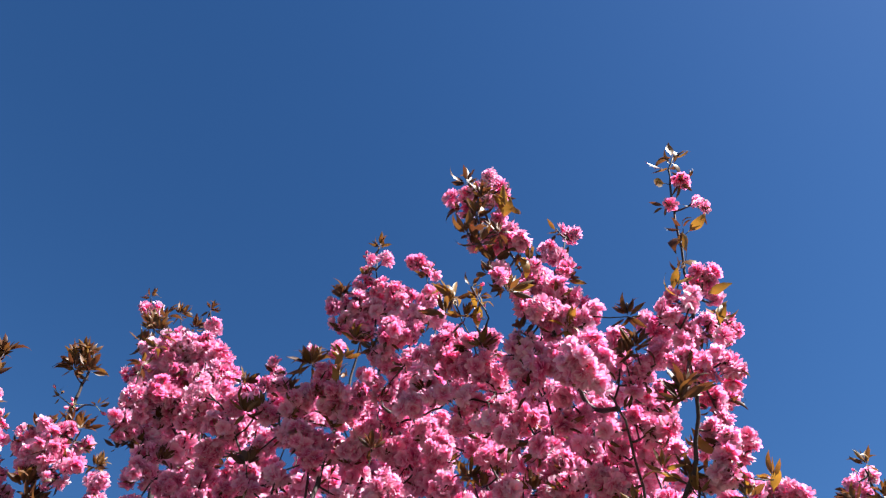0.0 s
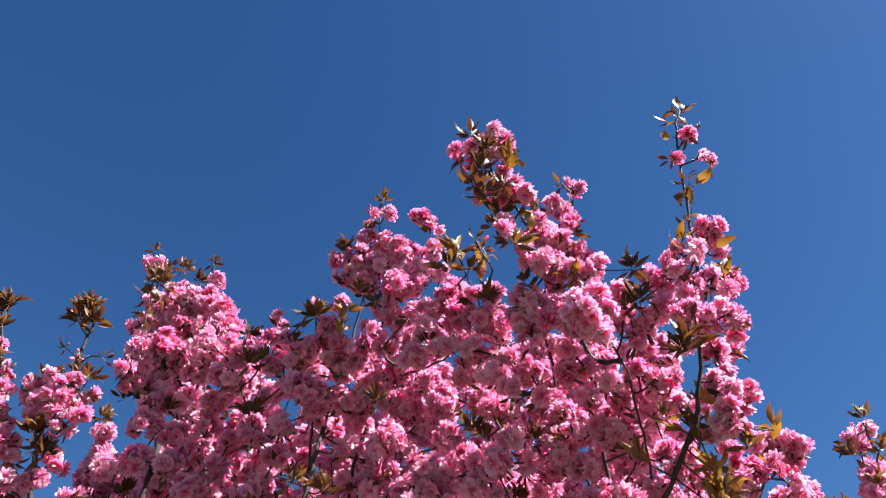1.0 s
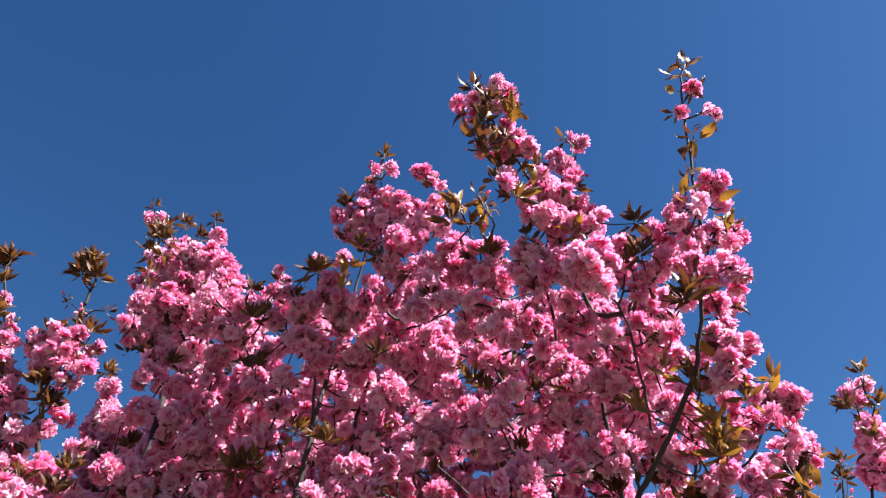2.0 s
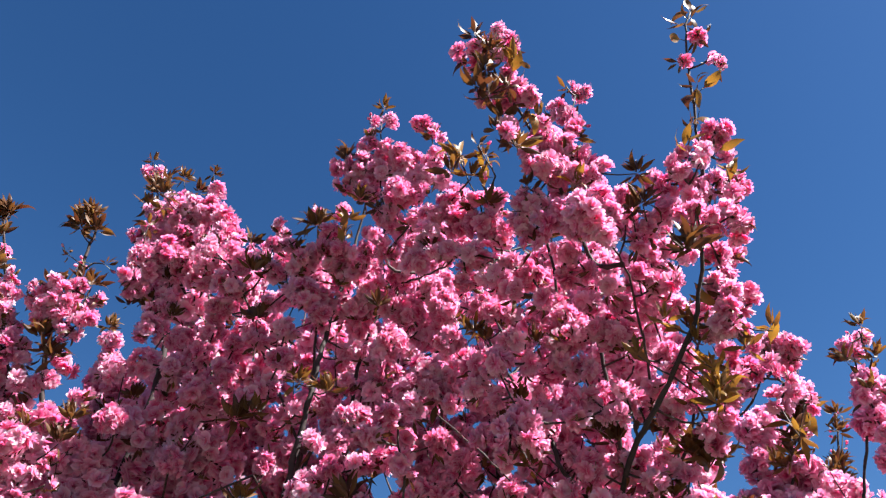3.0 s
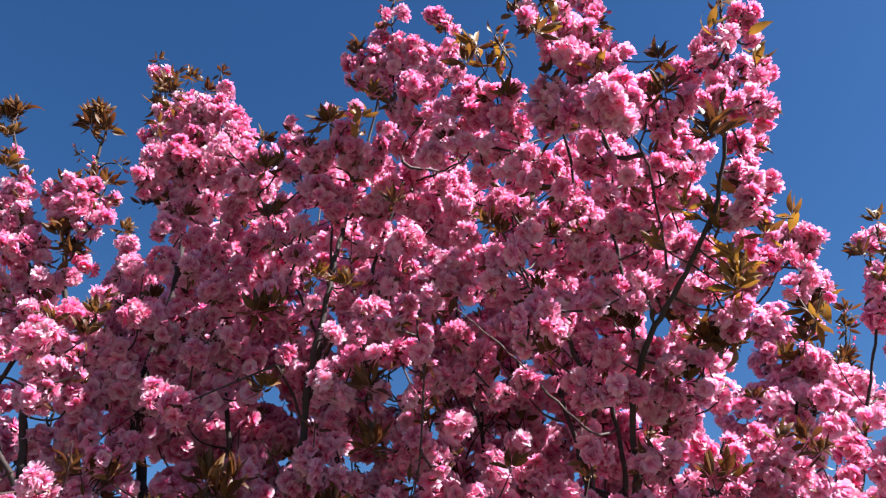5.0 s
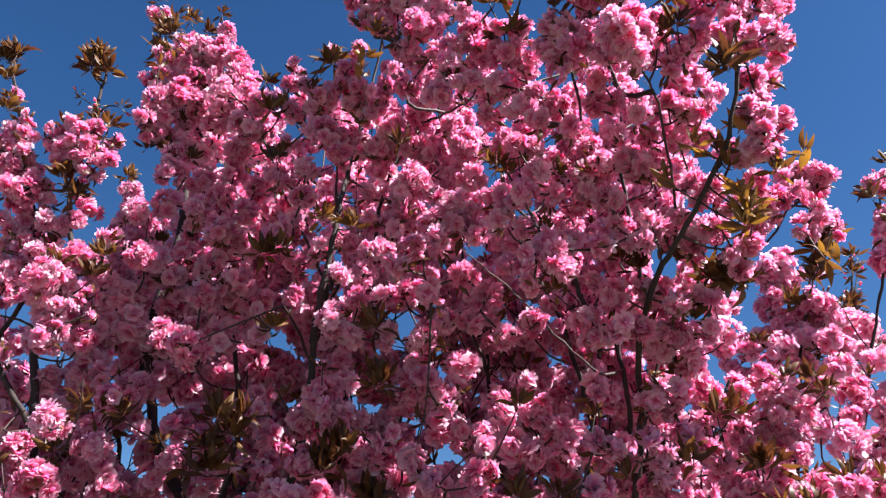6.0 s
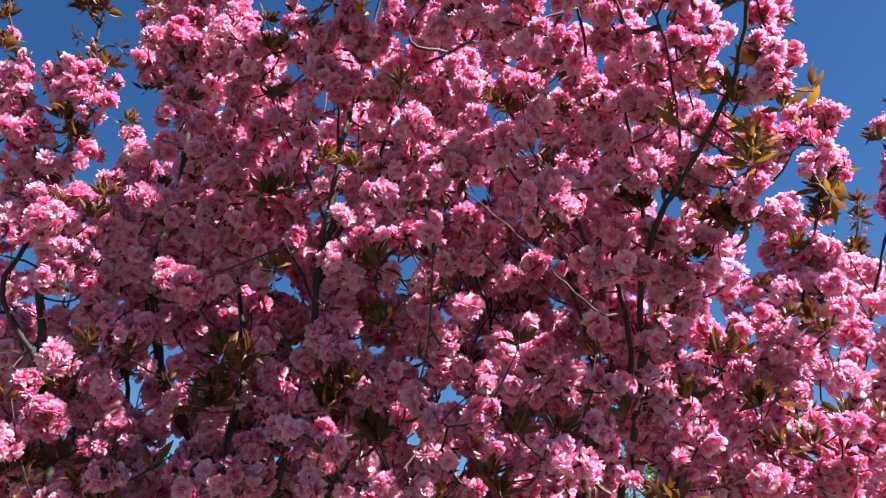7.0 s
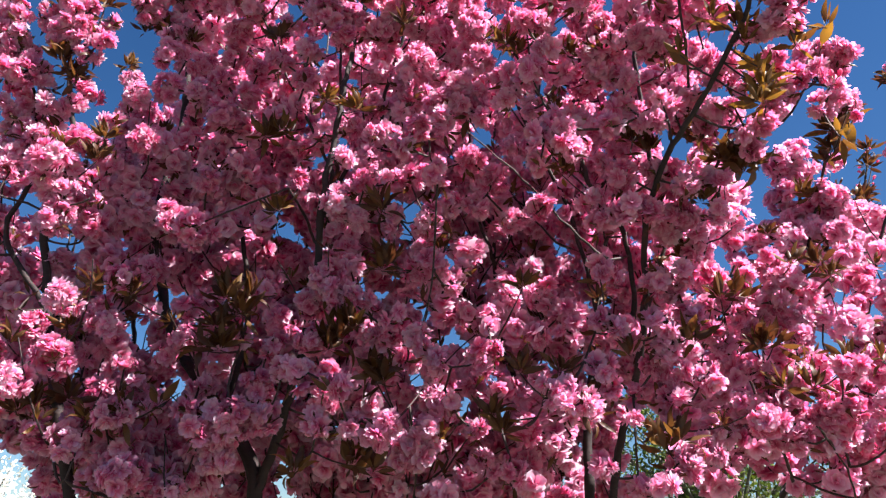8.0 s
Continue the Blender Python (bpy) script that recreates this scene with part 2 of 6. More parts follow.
BLOSSOMS = [blossom("full", r) for r in np.linspace(0.024, 0.040, 12)] + [blossom("full", r) for r in (0.006, 0.011, 0.016, 0.021)]
BLOSSOMS += [blossom("bud", 0.034), blossom("bud", 0.028)]
PLAIN = [blossom("plain", r) for r in np.linspace(0.024, 0.040, 12)]
LONG, SHORT, BUDS = range(0, 12), range(12, 16), range(16, 18)
LONG_AND_SHORT = [*SHORT, *LONG]
REACH = [0.006, 0.011, 0.016, 0.021, *np.linspace(0.024, 0.040, 12)]
BLOSSOM_MESH = []
for arrays in BLOSSOMS:
    row = []
    for hue in (0.1, 0.35, 0.6, 0.9):
        row.append(mesh_of("blossom", arrays[0], arrays[1], (PETAL, STALK), arrays[2], np.full(len(arrays[0]), hue), arrays[4]))
    BLOSSOM_MESH.append(row)
LEAVES = [leaf_blade(1.0, rng.uniform(0.23, 0.36), rng.uniform(0.0, 1.3), rng.uniform(0.25, 0.9)) for _ in range(6)] + [leaf_blade(1.0, w, c, 0.3) for w, c in ((0.40, 0.3), (0.46, 0.6), (0.43, 0.9))]
TONES = (0.08, 0.3, 0.5, 0.75, 0.95)
LEAF_MESH = {(i, k): mesh_of("leaf", v, t, (LEAF,), np.full(len(v), tone)) for i, (v, t) in enumerate(LEAVES) for k, tone in enumerate(TONES)}


# ---- cherry trees ----
class Cherry:
    """What grows on one tree, gathered before it is linked."""

    def __init__(self, label, base, top):
        self.root = tagged(new("cherry_tree"), label, "cherry tree", "flowering cherries in a row")
        self.root.location = base
        self.top = np.array(top, float)
        self.nodes, self.blossoms, self.leaves = [], [], []
        line = smooth_line([base, Vector(base).lerp(Vector(top), 0.5) + Vector((0.02, 0.01, 0)), top], 0.06)
        high = np.linspace(0, 1, len(line))
        v, t = tube(line, 0.036 + 0.022 * (1 - high) ** 6 + 0.008 * (1 - high), 12, 0.04)
        part("trunk", mesh_of("trunk", v, t, (BARK,)), self.root, label="slender dark grey-brown trunk")
        self.nodes += list(line[len(line) // 2:])


def limb(tree, r0, r1, *points):
    """A bough from its foot to its tip; thick ones spring from the trunk's top, thin ones from the nearest bough."""
    points = [np.array(p) for p in points]
    if r0 >= 0.016:
        if np.linalg.norm(points[0] - tree.top) > 0.05:
            points.insert(0, tree.top)
    else:
        near = min(tree.nodes, key=lambda n: np.linalg.norm(n - points[0]))
        if 0.01 < np.linalg.norm(near - points[0]):
            points.insert(0, near)
    line = smooth_line(points, 0.03)
    line[1:-1] += rng.normal(0, 0.002, (len(line) - 2, 3))
    radii = 0.88 * r0 + (r1 - 0.88 * r0) * np.linspace(0, 1, len(line)) ** 0.8
    v, t = tube(line, radii, 9 if r0 > 0.012 else 6)
    part("limb", mesh_of("limb", v, t, (BARK if r0 > 0.009 else TWIG,)), tree.root)
    tree.nodes += list(line)
    if 0.0062 < r0 < 0.0125:
        for k in range(len(line) // 4, len(line) - 4, 5):
            if rng.uniform() < 0.55:
                place_clusters(tree, line[k:k + 4], 0.055, 0.35)


def place_clusters(tree, line, r, crowd, stray=0.0):
    """Sets clusters on short spurs round a flowering shoot."""
    length = np.linalg.norm(np.diff(line, axis=0), axis=1).sum()
    count = max(1, int(round(2 * math.pi * r * (length + 1.2 * r) / 0.0205 * crowd)))
    turn = rng.uniform(0, 6.28)
    for k in range(count):
        a = (k + rng.uniform(0, 1)) / count
        p = line[min(len(line) - 1, int(a * (len(line) - 1) + 0.5))]
        d = line[min(len(line) - 1, int(a * (len(line) - 1)) + 1)] - line[max(0, int(a * (len(line) - 1)) - 1)]
        d = Vector(d).normalized()
        turn += 2.4 + rng.normal(0, 0.4)
        side = d.orthogonal().normalized()
        side.rotate(Matrix.Rotation(turn, 3, d))
        way = (side + Vector((0, 0, rng.uniform(-0.35, 0.25))) - d * (0.9 if a < 0.12 else 0.0)).normalized()
        off = max(0.014, r - 0.056) * rng.uniform(0.7, 1.1) + stray * rng.uniform(0, 1)
        spray(tree, Vector(p) + way * off, way)


def spray(tree, p, way):
    """The flowers of one spur at p: a hanging ball that leans towards way."""
    shade, ways = rng.uniform(0, 1), []
    size = rng.uniform(0.86, 1.06)
    p = p + Vector((0, 0, -0.012))
    for k in range(int(rng.integers(9, 13))):
        for _ in range(14):
            d = (Vector(rng.normal(0, 1, 3)).normalized() + way * 0.45).normalized()
            if all(d.dot(w) < 0.66 for w in ways):
                break
        ways.append(d)
        kind = int(rng.choice(BUDS if rng.uniform() < 0.04 else LONG))
        m = Matrix.Translation(p) @ facing(d, rng.uniform(0, 6.28)) @ Matrix.Scale(size * rng.uniform(0.78, 1.06), 4)
        tree.blossoms.append((m, kind, float(np.clip(0.55 * shade + 0.45 * rng.uniform(0, 1), 0, 1))))


def place_leaves(tree, p, way, count, length, tone, wide=0.8):
    """A tuft of young leaves that spring from p round way."""
    for k in range(count):
        d = (Vector(way).normalized() + Vector(rng.normal(0, wide, 3))).normalized()
        d.z += 0.1
        m = Matrix.Translation(Vector(p) + d * 0.006) @ facing(d, rng.uniform(0, 6.28)) @ Matrix.Scale(length * rng.uniform(0.7, 1.2), 4)
        tree.leaves.append((m, int(rng.integers(0, 6)), int(np.clip(round(tone * 4 + rng.normal(0, 0.7)), 0, 4))))


def twig_from(tree, foot, r0, r1, line):
    """A twig from the nearest bough below to the shoot's foot and on along the shoot."""
    def cost(n):
        d = n - foot
        return np.linalg.norm(d) + 0.8 * math.hypot(d[0], d[1]) + 0.8 * max(0.0, d[2])
    near = min(tree.nodes, key=cost)
    reach = np.linalg.norm(near - foot)
    pts = [foot, *line[1:]]
    if reach > 0.012:
        middle = (near + foot) / 2 + np.array((0, 0, -0.12 * reach)) + rng.normal(0, 0.05 * reach, 3)
        pts = [near, middle, *pts]
    path = smooth_line(pts, 0.035)
    v, t = tube(path, np.linspace(r0, r1, len(path)), 5)
    part("twig", mesh_of("twig", v, t, (TWIG,)), tree.root)
    tree.nodes += list(path[:: 2])


def bud_shoot(tree, *points):
    """A thin shoot, tip first, with closed buds along it and a few leaves at its end."""
    line = smooth_line(points, 0.02)
    twig_from(tree, line[-1], 0.0042, 0.0016, np.array([line[-1], line[len(line) // 2], line[0]]))
    for p in line[:: 2]:
        d = (Vector(rng.normal(0, 1, 3)) + Vector((0, 0, 0.4))).normalized()
        tree.blossoms.append((Matrix.Translation(p) @ facing(d), int(rng.choice(BUDS)), rng.uniform(0.3, 1)))
    place_leaves(tree, line[0], line[0] - line[-1], 5, 0.04, 0.3)


def ball(tree, r, p):
    """A ball of blossom of radius r round p, on a spur from the nearest bough."""
    p, r = Vector(p), 1.1 * r
    tip = np.array(p)
    twig_from(tree, tip, 0.0034, 0.0018, np.array([tip, tip + np.array((0, 0, 0.004))]))
    count = int(np.clip(round((r / 0.0160) ** 2 + rng.uniform(-0.6, 0.6)), 1, 17))
    reach = max(r - 0.023, 0.004)
    kind = int(np.argmin([abs(reach - e) for e in REACH]))
    shade, ways = rng.uniform(0, 1), []
    for k in range(count):
        apart = 0.72 if count > 4 else 0.3
        for _ in range(20):
            d = Vector(rng.normal(0, 1, 3)).normalized()
            if all(d.dot(w) < apart for w in ways):
                break
        ways.append(d)
        which = int(np.clip(kind + rng.integers(-3, 4), 0, 15))
        which = LONG_AND_SHORT[which] if rng.uniform() > 0.05 or count < 4 else int(rng.choice(BUDS))
        size = rng.uniform(0.84, 1.08) * (0.8 if r < 0.02 else 1.0)
        m = Matrix.Translation(p + Vector(rng.normal(0, 0.007, 3))) @ facing(d, rng.uniform(0, 6.28)) @ Matrix.Scale(size, 4)
        tree.blossoms.append((m, which, float(np.clip(0.5 * shade + 0.5 * rng.uniform(0, 1), 0, 1))))
    if rng.uniform() < 0.85:
        away = Vector(tip - tree.top)
        place_leaves(tree, tip - 0.6 * r * np.array(away.normalized()), rng.normal(0, 1, 3), int(rng.integers(3, 7)), rng.uniform(0.035, 0.055), 0.08, 1.2)


# the forks of the two front trees, the foot of the outermost crown and a few gaps in and beside the crowns stand clear of blossom
CLEAR = (((-0.74, 1.5, 1.3), (-0.36, 2.3, 1.80)), ((0.12, 1.6, 1.3), (0.42, 2.45, 1.70)), ((-2.2, 1.5, 1.2), (-1.10, 3.2, 1.705)),
         ((0.96, 2.1, 1.72), (1.16, 2.5, 2.10)), ((1.10, 2.5, 1.80), (1.40, 2.8, 2.20)), ((1.22, 2.8, 1.85), (1.50, 3.2, 2.28)),
         ((0.61, 2.00, 1.34), (0.90, 2.30, 1.71)), ((0.72, 2.30, 1.36), (1.03, 2.60, 1.74)), ((0.83, 2.60, 1.38), (1.17, 2.90, 1.77)),
         ((0.94, 2.90, 1.39), (1.30, 3.20, 1.80)), ((0.36, 2.00, 1.52), (0.50, 2.30, 1.82)), ((0.43, 2.30, 1.55), (0.58, 2.60, 1.87)),
         ((0.49, 2.60, 1.59), (0.65, 2.90, 1.92)), ((-0.95, 1.90, 1.74), (-0.78, 2.20, 2.03)), ((-1.09, 2.20, 1.82), (-0.90, 2.50, 2.11)),
         ((-1.22, 2.50, 1.89), (-1.03, 2.80, 2.20)), ((-1.36, 2.80, 1.96), (-1.16, 3.10, 2.28)))


def mass(tree, count, middle, half):
    """Flowering shoots that fill one mass of the crown."""
    for _ in range(count):
        d = rng.normal(0, 1, 3)
        d *= rng.uniform(0.15, 1.0) ** (1 / 3) / np.linalg.norm(d)
        p = np.array(middle) + d * np.array(half)
        if any(a[0] < p[0] < b[0] and a[1] < p[1] < b[1] and a[2] < p[2] < b[2] for a, b in CLEAR):
            continue
        away = np.array((p[0] - tree.root.location.x, p[1] - tree.root.location.y, 0.0))
        way = np.array((0, 0, 1.0)) + 0.4 * away + rng.normal(0, 0.5, 3)
        way /= np.linalg.norm(way)
        length = rng.uniform(0.12, 0.28)
        line = smooth_line([p + way * length, p + way * length * 0.5 + rng.normal(0, 0.008, 3), p], 0.02)
        twig_from(tree, p, 0.004, 0.0015, np.array([line[-1], line[len(line) // 2], line[0]]))
        place_clusters(tree, line, rng.uniform(0.044, 0.056), 0.60, 0.075)
        place_leaves(tree, line[int(rng.integers(0, len(line)))], way, int(rng.integers(5, 12)), rng.uniform(0.034, 0.058), rng.uniform(0.0, 0.4), 1.1)


def tuft(tree, count, length, tone, p):
    """A tuft of leaves at a shoot's tip."""
    near = min(tree.nodes, key=lambda n: np.linalg.norm(n - np.array(p)))
    if np.linalg.norm(near - np.array(p)) > 0.02:
        path = smooth_line([near, (near + np.array(p)) / 2 - np.array((0, 0, 0.006)), np.array(p)], 0.03)
        v, t = tube(path, np.linspace(0.0028, 0.0014, len(path)), 5)
        part("twig", mesh_of("twig", v, t, (TWIG,)), tree.root)
    place_leaves(tree, p, (0, -0.1, 0.8), int(count * 2.8), min(length * 1.08, 0.074), tone * 0.7, 0.8)


def single_leaf(tree, tone, p):
    """One broad leaf about p, on the nearest shoot."""
    p = np.array(p)
    near = min(tree.nodes, key=lambda n: np.linalg.norm(n - p))
    d = Vector(p - near)
    size = float(np.clip(2.0 * d.length, 0.05, 0.075))
    foot = Vector(p) - d.normalized() * size * 0.5
    if d.length > 0.5 * size:
        path = smooth_line([near, (near + np.array(foot)) / 2 - np.array((0, 0, 0.003)), np.array(foot)], 0.02)
        v, t = tube(path, np.linspace(0.0016, 0.0009, len(path)), 5)
        part("petiole", mesh_of("petiole", v, t, (TWIG,)), tree.root)
    m = Matrix.Translation(foot) @ facing(d, rng.uniform(0, 6.28)) @ Matrix.Scale(size, 4)
    tree.leaves.append((m, int(rng.integers(6, 9)), int(np.clip(round(tone * 4), 0, 4))))


def joined(sets, items):
    """Many copies of template arrays in one set of arrays."""
    out, n = [[] for _ in sets[0]], 0
    for m, i in items:
        s = sets[i]
        out[0].append(move(s[0], m))
        out[1].append(s[1] + n)
        n += len(s[0])
        for k in range(2, len(s)):
            out[k].append(s[k])
    return [np.concatenate(x) for x in out]


def finish(tree):
    """Links the tree's blossoms and leaves: the foremost as parts of their own, the rest joined."""
    tree.blossoms.sort(key=lambda c: c[0].translation.y)
    for m, kind, hue in tree.blossoms[:300]:
        part("blossom", BLOSSOM_MESH[kind][int(hue * 3.99)], tree.root, m)
    rest = [(m, kind + 18 if m.translation.y > 2.10 and kind < 12 else kind, hue) for m, kind, hue in tree.blossoms[300:]]
    if rest:
        v, t, a, h, i = joined(BLOSSOMS + PLAIN, [(m, k) for m, k, hue in rest])
        counts = [len((BLOSSOMS + PLAIN)[k][0]) for m, k, hue in rest]
        h = np.repeat([hue for m, k, hue in rest], counts)
        part("blossoms", mesh_of("blossoms", v, t, (PETAL, STALK), a, h, i), tree.root, kind="stuff")
    tree.leaves.sort(key=lambda c: c[0].translation.y)
    for m, i, k in tree.leaves[:300]:
        part("leaf", LEAF_MESH[i, k], tree.root, m)
    rest = tree.leaves[300:]
    if rest:
        sets = [(v, t, np.full(len(v), tone)) for v, t in LEAVES for tone in TONES]
        v, t, a = joined(sets, [(m, i * 5 + k) for m, i, k in rest])
        part("foliage", mesh_of("foliage", v, t, (LEAF,), a), tree.root, kind="stuff")


# ---- ground ----
def ground_sheet():
    bm = bmesh.new()
    edges = [-2500, -600, -150, -50, -20, -10, -5, -2.5, 0, 2.5, 5, 10, 20, 50, 150, 600, 2500]
    grid = [[bm.verts.new((x, y, 0.06 * noise.noise((x * 0.15, y * 0.15, 0)) if 4 < math.hypot(x, y) < 200 else 0.0)) for x in edges] for y in edges]
    for j in range(len(edges) - 1):
        for i in range(len(edges) - 1):
            bm.faces.new((grid[j][i], grid[j][i + 1], grid[j + 1][i + 1], grid[j + 1][i]))
    me = bpy.data.meshes.new("ground")
    bm.to_mesh(me)
    bm.free()
    me.materials.append(EARTH)
    tagged(new("ground", me), "dry brown earth with short faded grass", "ground", kind="structure")


ground_sheet()


# ---- trees behind ----
def far_tree(name, label, category, base, height, radii, middle, bark, leaf_material, leaf_name, count, leaf_size, narrow, limbs):
    """A small tree: trunk, forking limbs, and a loose crown of many single leaves in clumps."""
    root = tagged(new(name), label, category)
    root.location = base
    b, c = np.array(base, float), np.array(middle, float)
    line = smooth_line([b, b * 0.5 + c * 0.5 + np.array((0.08, 0, 0)), c], 0.2)
    v, t = tube(line, np.linspace(0.11, 0.05, len(line)), 9)
    part("trunk", mesh_of("trunk", v, t, (bark,)), root)
    centres = []
    for k in range(limbs):
        d = rng.normal(0, 1, 3)
        d[2] = abs(d[2]) * 0.9 - 0.15
        d /= np.linalg.norm(d)
        end = c + d * np.array(radii) * rng.uniform(0.7, 1.0)
        start = line[int(rng.integers(len(line) // 2, len(line)))]
        bend = (start + end) / 2 + np.array((0, 0, 0.12 * height * 0.3)) + rng.normal(0, 0.08, 3)
        path = smooth_line([start, bend, end], 0.12)
        v, t = tube(path, np.linspace(0.035, 0.007, len(path)), 6)
        part("limb", mesh_of("limb", v, t, (bark,)), root)
        for p in path[len(path) // 3:]:
            centres.append(p)
    centres = np.array(centres)
    half = narrow * 0.5
    blade = np.array(((0, 0, 0), (-half, 0.10, 0.45), (0, 0, 0.5), (half, 0.10, 0.45), (0, 0.12, 1.0)), float)
    faces = np.array(((0, 2, 1), (0, 3, 2), (1, 2, 4), (2, 3, 4)))
    sets = [(blade, faces, np.full(len(blade), a)) for a in (0.1, 0.35, 0.6, 0.85)]
    items = []
    for _ in range(count):
        p = centres[int(rng.integers(0, len(centres)))] + rng.normal(0, 0.16, 3)
        m = Matrix.Translation(p) @ facing(Vector(rng.normal(0, 1, 3)) + Vector((0, 0, 0.6)), rng.uniform(0, 6)) @ Matrix.Scale(leaf_size * rng.uniform(0.6, 1.3), 4)
        items.append((m, int(rng.integers(0, 4))))
    v, t, a = joined(sets, items)
    part("crown", mesh_of(leaf_name, v, t, (leaf_material,), a), root, kind="stuff")


far_tree("blossoming_tree", "small tree white with blossom standing in sunlight", "tree", (-9.6, 14.5, 0), 3.0, (2.6, 1.8, 1.45), (-9.6, 14.5, 1.75), GREY_BARK, WHITE_PETAL, "crown", 9000, 0.09, 0.8, 44)
far_tree("leafy_tree", "light green leafy tree behind the cherries", "tree", (3.1, 9.2, 0), 4.0, (1.9, 1.2, 1.9), (3.1, 9.2, 2.1), GREY_BARK, GREEN_LEAF, "crown", 9000, 0.085, 0.34, 46)

# ---- the cherries ----
tree_a = Cherry("double-flowered cherry tree crowded with pink blossom and bronze leaves", (-0.60, 2.27, 0), (-0.612, 2.25, 1.50))
tree_b = Cherry("tall pink flowering cherry with dark boughs and one bare topmost shoot", (0.33, 2.37, 0), (0.33, 2.36, 1.25))
tree_c = Cherry("pink flowering cherry with loose outer shoots and golden young leaves", (1.13, 2.97, 0), (1.10, 2.96, 1.20))
tree_d = Cherry("narrow pink flowering cherry half hidden behind the others", (-1.20, 2.90, 0), (-1.20, 2.87, 1.20))
tree_e = Cherry("sunlit pink flowering cherry with a leafy upright leader", (-1.06, 2.14, 0), (-1.05, 2.12, 1.20))

# boughs
limb(tree_a, .018, .003, (-0.605, 2.250, 1.582), (-0.544, 2.190, 1.772), (-0.482, 2.110, 1.977), (-0.449, 2.040, 2.153), (-0.444, 1.990, 2.322), (-0.415, 1.950, 2.500), (-0.401, 1.940, 2.612), (-0.383, 1.960, 2.853), (-0.334, 2.040, 3.319), (-0.263, 1.880, 3.643))
limb(tree_a, .008, .003, (-0.433, 2.050, 2.556), (-0.424, 2.017, 2.782), (-0.435, 1.983, 2.985), (-0.432, 1.950, 2.995))
limb(tree_a, .024, .006, (-0.621, 2.250, 1.611), (-0.675, 2.255, 1.719), (-0.755, 2.260, 1.815), (-0.869, 2.265, 1.949), (-0.936, 2.270, 2.056), (-0.981, 2.275, 2.167), (-1.047, 2.280, 2.403), (-1.022, 2.285, 2.813), (-1.048, 2.290, 3.086), (-1.151, 2.295, 3.596), (-1.253, 2.300, 3.873))
limb(tree_a, .012, .004, (-0.765, 2.350, 1.806), (-0.738, 2.343, 1.952), (-0.721, 2.336, 2.114), (-0.770, 2.329, 2.384), (-0.858, 2.321, 2.636), (-0.831, 2.314, 2.830), (-0.916, 2.307, 3.125), (-0.933, 2.300, 3.478))
limb(tree_a, .007, .003, (-0.479, 2.100, 2.272), (-0.499, 2.000, 2.317), (-0.517, 1.900, 2.340))
limb(tree_a, .008, .003, (-0.459, 2.200, 2.553), (-0.607, 2.100, 2.836), (-0.718, 2.000, 3.071), (-0.778, 1.900, 3.112))
limb(tree_a, .010, .004, (-0.498, 2.300, 2.454), (-0.401, 2.250, 2.660), (-0.322, 2.200, 2.677), (-0.292, 2.150, 2.869), (-0.206, 2.100, 3.157), (-0.121, 2.050, 3.386), (-0.151, 2.000, 3.486))
limb(tree_b, .0162, .004, (0.377, 2.300, 1.578), (0.402, 2.250, 1.728), (0.440, 2.150, 1.897), (0.443, 2.020, 2.050), (0.430, 1.860, 2.231), (0.462, 1.740, 2.340), (0.522, 1.630, 2.432), (0.595, 1.500, 2.562), (0.634, 1.420, 2.728), (0.653, 1.400, 2.811), (0.680, 1.380, 2.978))
limb(tree_b, .0060, .0030, (0.713, 1.450, 3.051), (0.719, 1.412, 3.180), (0.721, 1.375, 3.292), (0.727, 1.338, 3.429), (0.736, 1.300, 3.552), (0.762, 1.290, 3.609))
limb(tree_b, .024, .006, (0.322, 2.350, 1.581), (0.324, 2.338, 1.756), (0.350, 2.325, 1.972), (0.383, 2.312, 2.186), (0.422, 2.300, 2.374))
limb(tree_b, .010, .004, (0.467, 2.250, 2.092), (0.438, 2.169, 2.353), (0.330, 2.088, 2.464), (0.280, 2.006, 2.670), (0.299, 1.925, 2.643), (0.286, 1.844, 2.710), (0.323, 1.763, 2.862), (0.292, 1.681, 3.060), (0.344, 1.600, 3.228))
limb(tree_b, .011, .004, (0.528, 2.150, 2.454), (0.518, 2.080, 2.573), (0.489, 2.010, 2.822), (0.490, 1.940, 2.999), (0.489, 1.870, 3.085), (0.458, 1.800, 3.023))
limb(tree_b, .005, .003, (0.543, 1.800, 2.461), (0.523, 1.683, 2.566), (0.483, 1.567, 2.760), (0.411, 1.450, 2.785))
limb(tree_b, .0095, .004, (0.464, 2.200, 2.008), (0.598, 2.110, 2.400), (0.660, 2.020, 2.427), (0.705, 1.930, 2.532), (0.737, 1.840, 2.724), (0.787, 1.750, 2.745))
limb(tree_b, .005, .003, (0.682, 1.850, 2.453), (0.787, 1.800, 2.478), (0.839, 1.750, 2.546), (0.850, 1.700, 2.542))
limb(tree_b, .005, .002, (0.363, 2.100, 2.225), (0.223, 2.060, 2.343), (0.151, 2.020, 2.413), (0.077, 1.980, 2.465), (-0.022, 1.940, 2.536), (-0.078, 1.900, 2.579))
limb(tree_b, .016, .006, (0.341, 2.550, 1.631), (0.181, 2.540, 1.875), (0.092, 2.530, 2.060), (0.069, 2.520, 2.299), (0.062, 2.510, 2.444), (0.019, 2.500, 2.551))
limb(tree_b, .006, .003, (0.069, 2.500, 2.354), (0.126, 2.475, 2.451), (0.167, 2.450, 2.549))
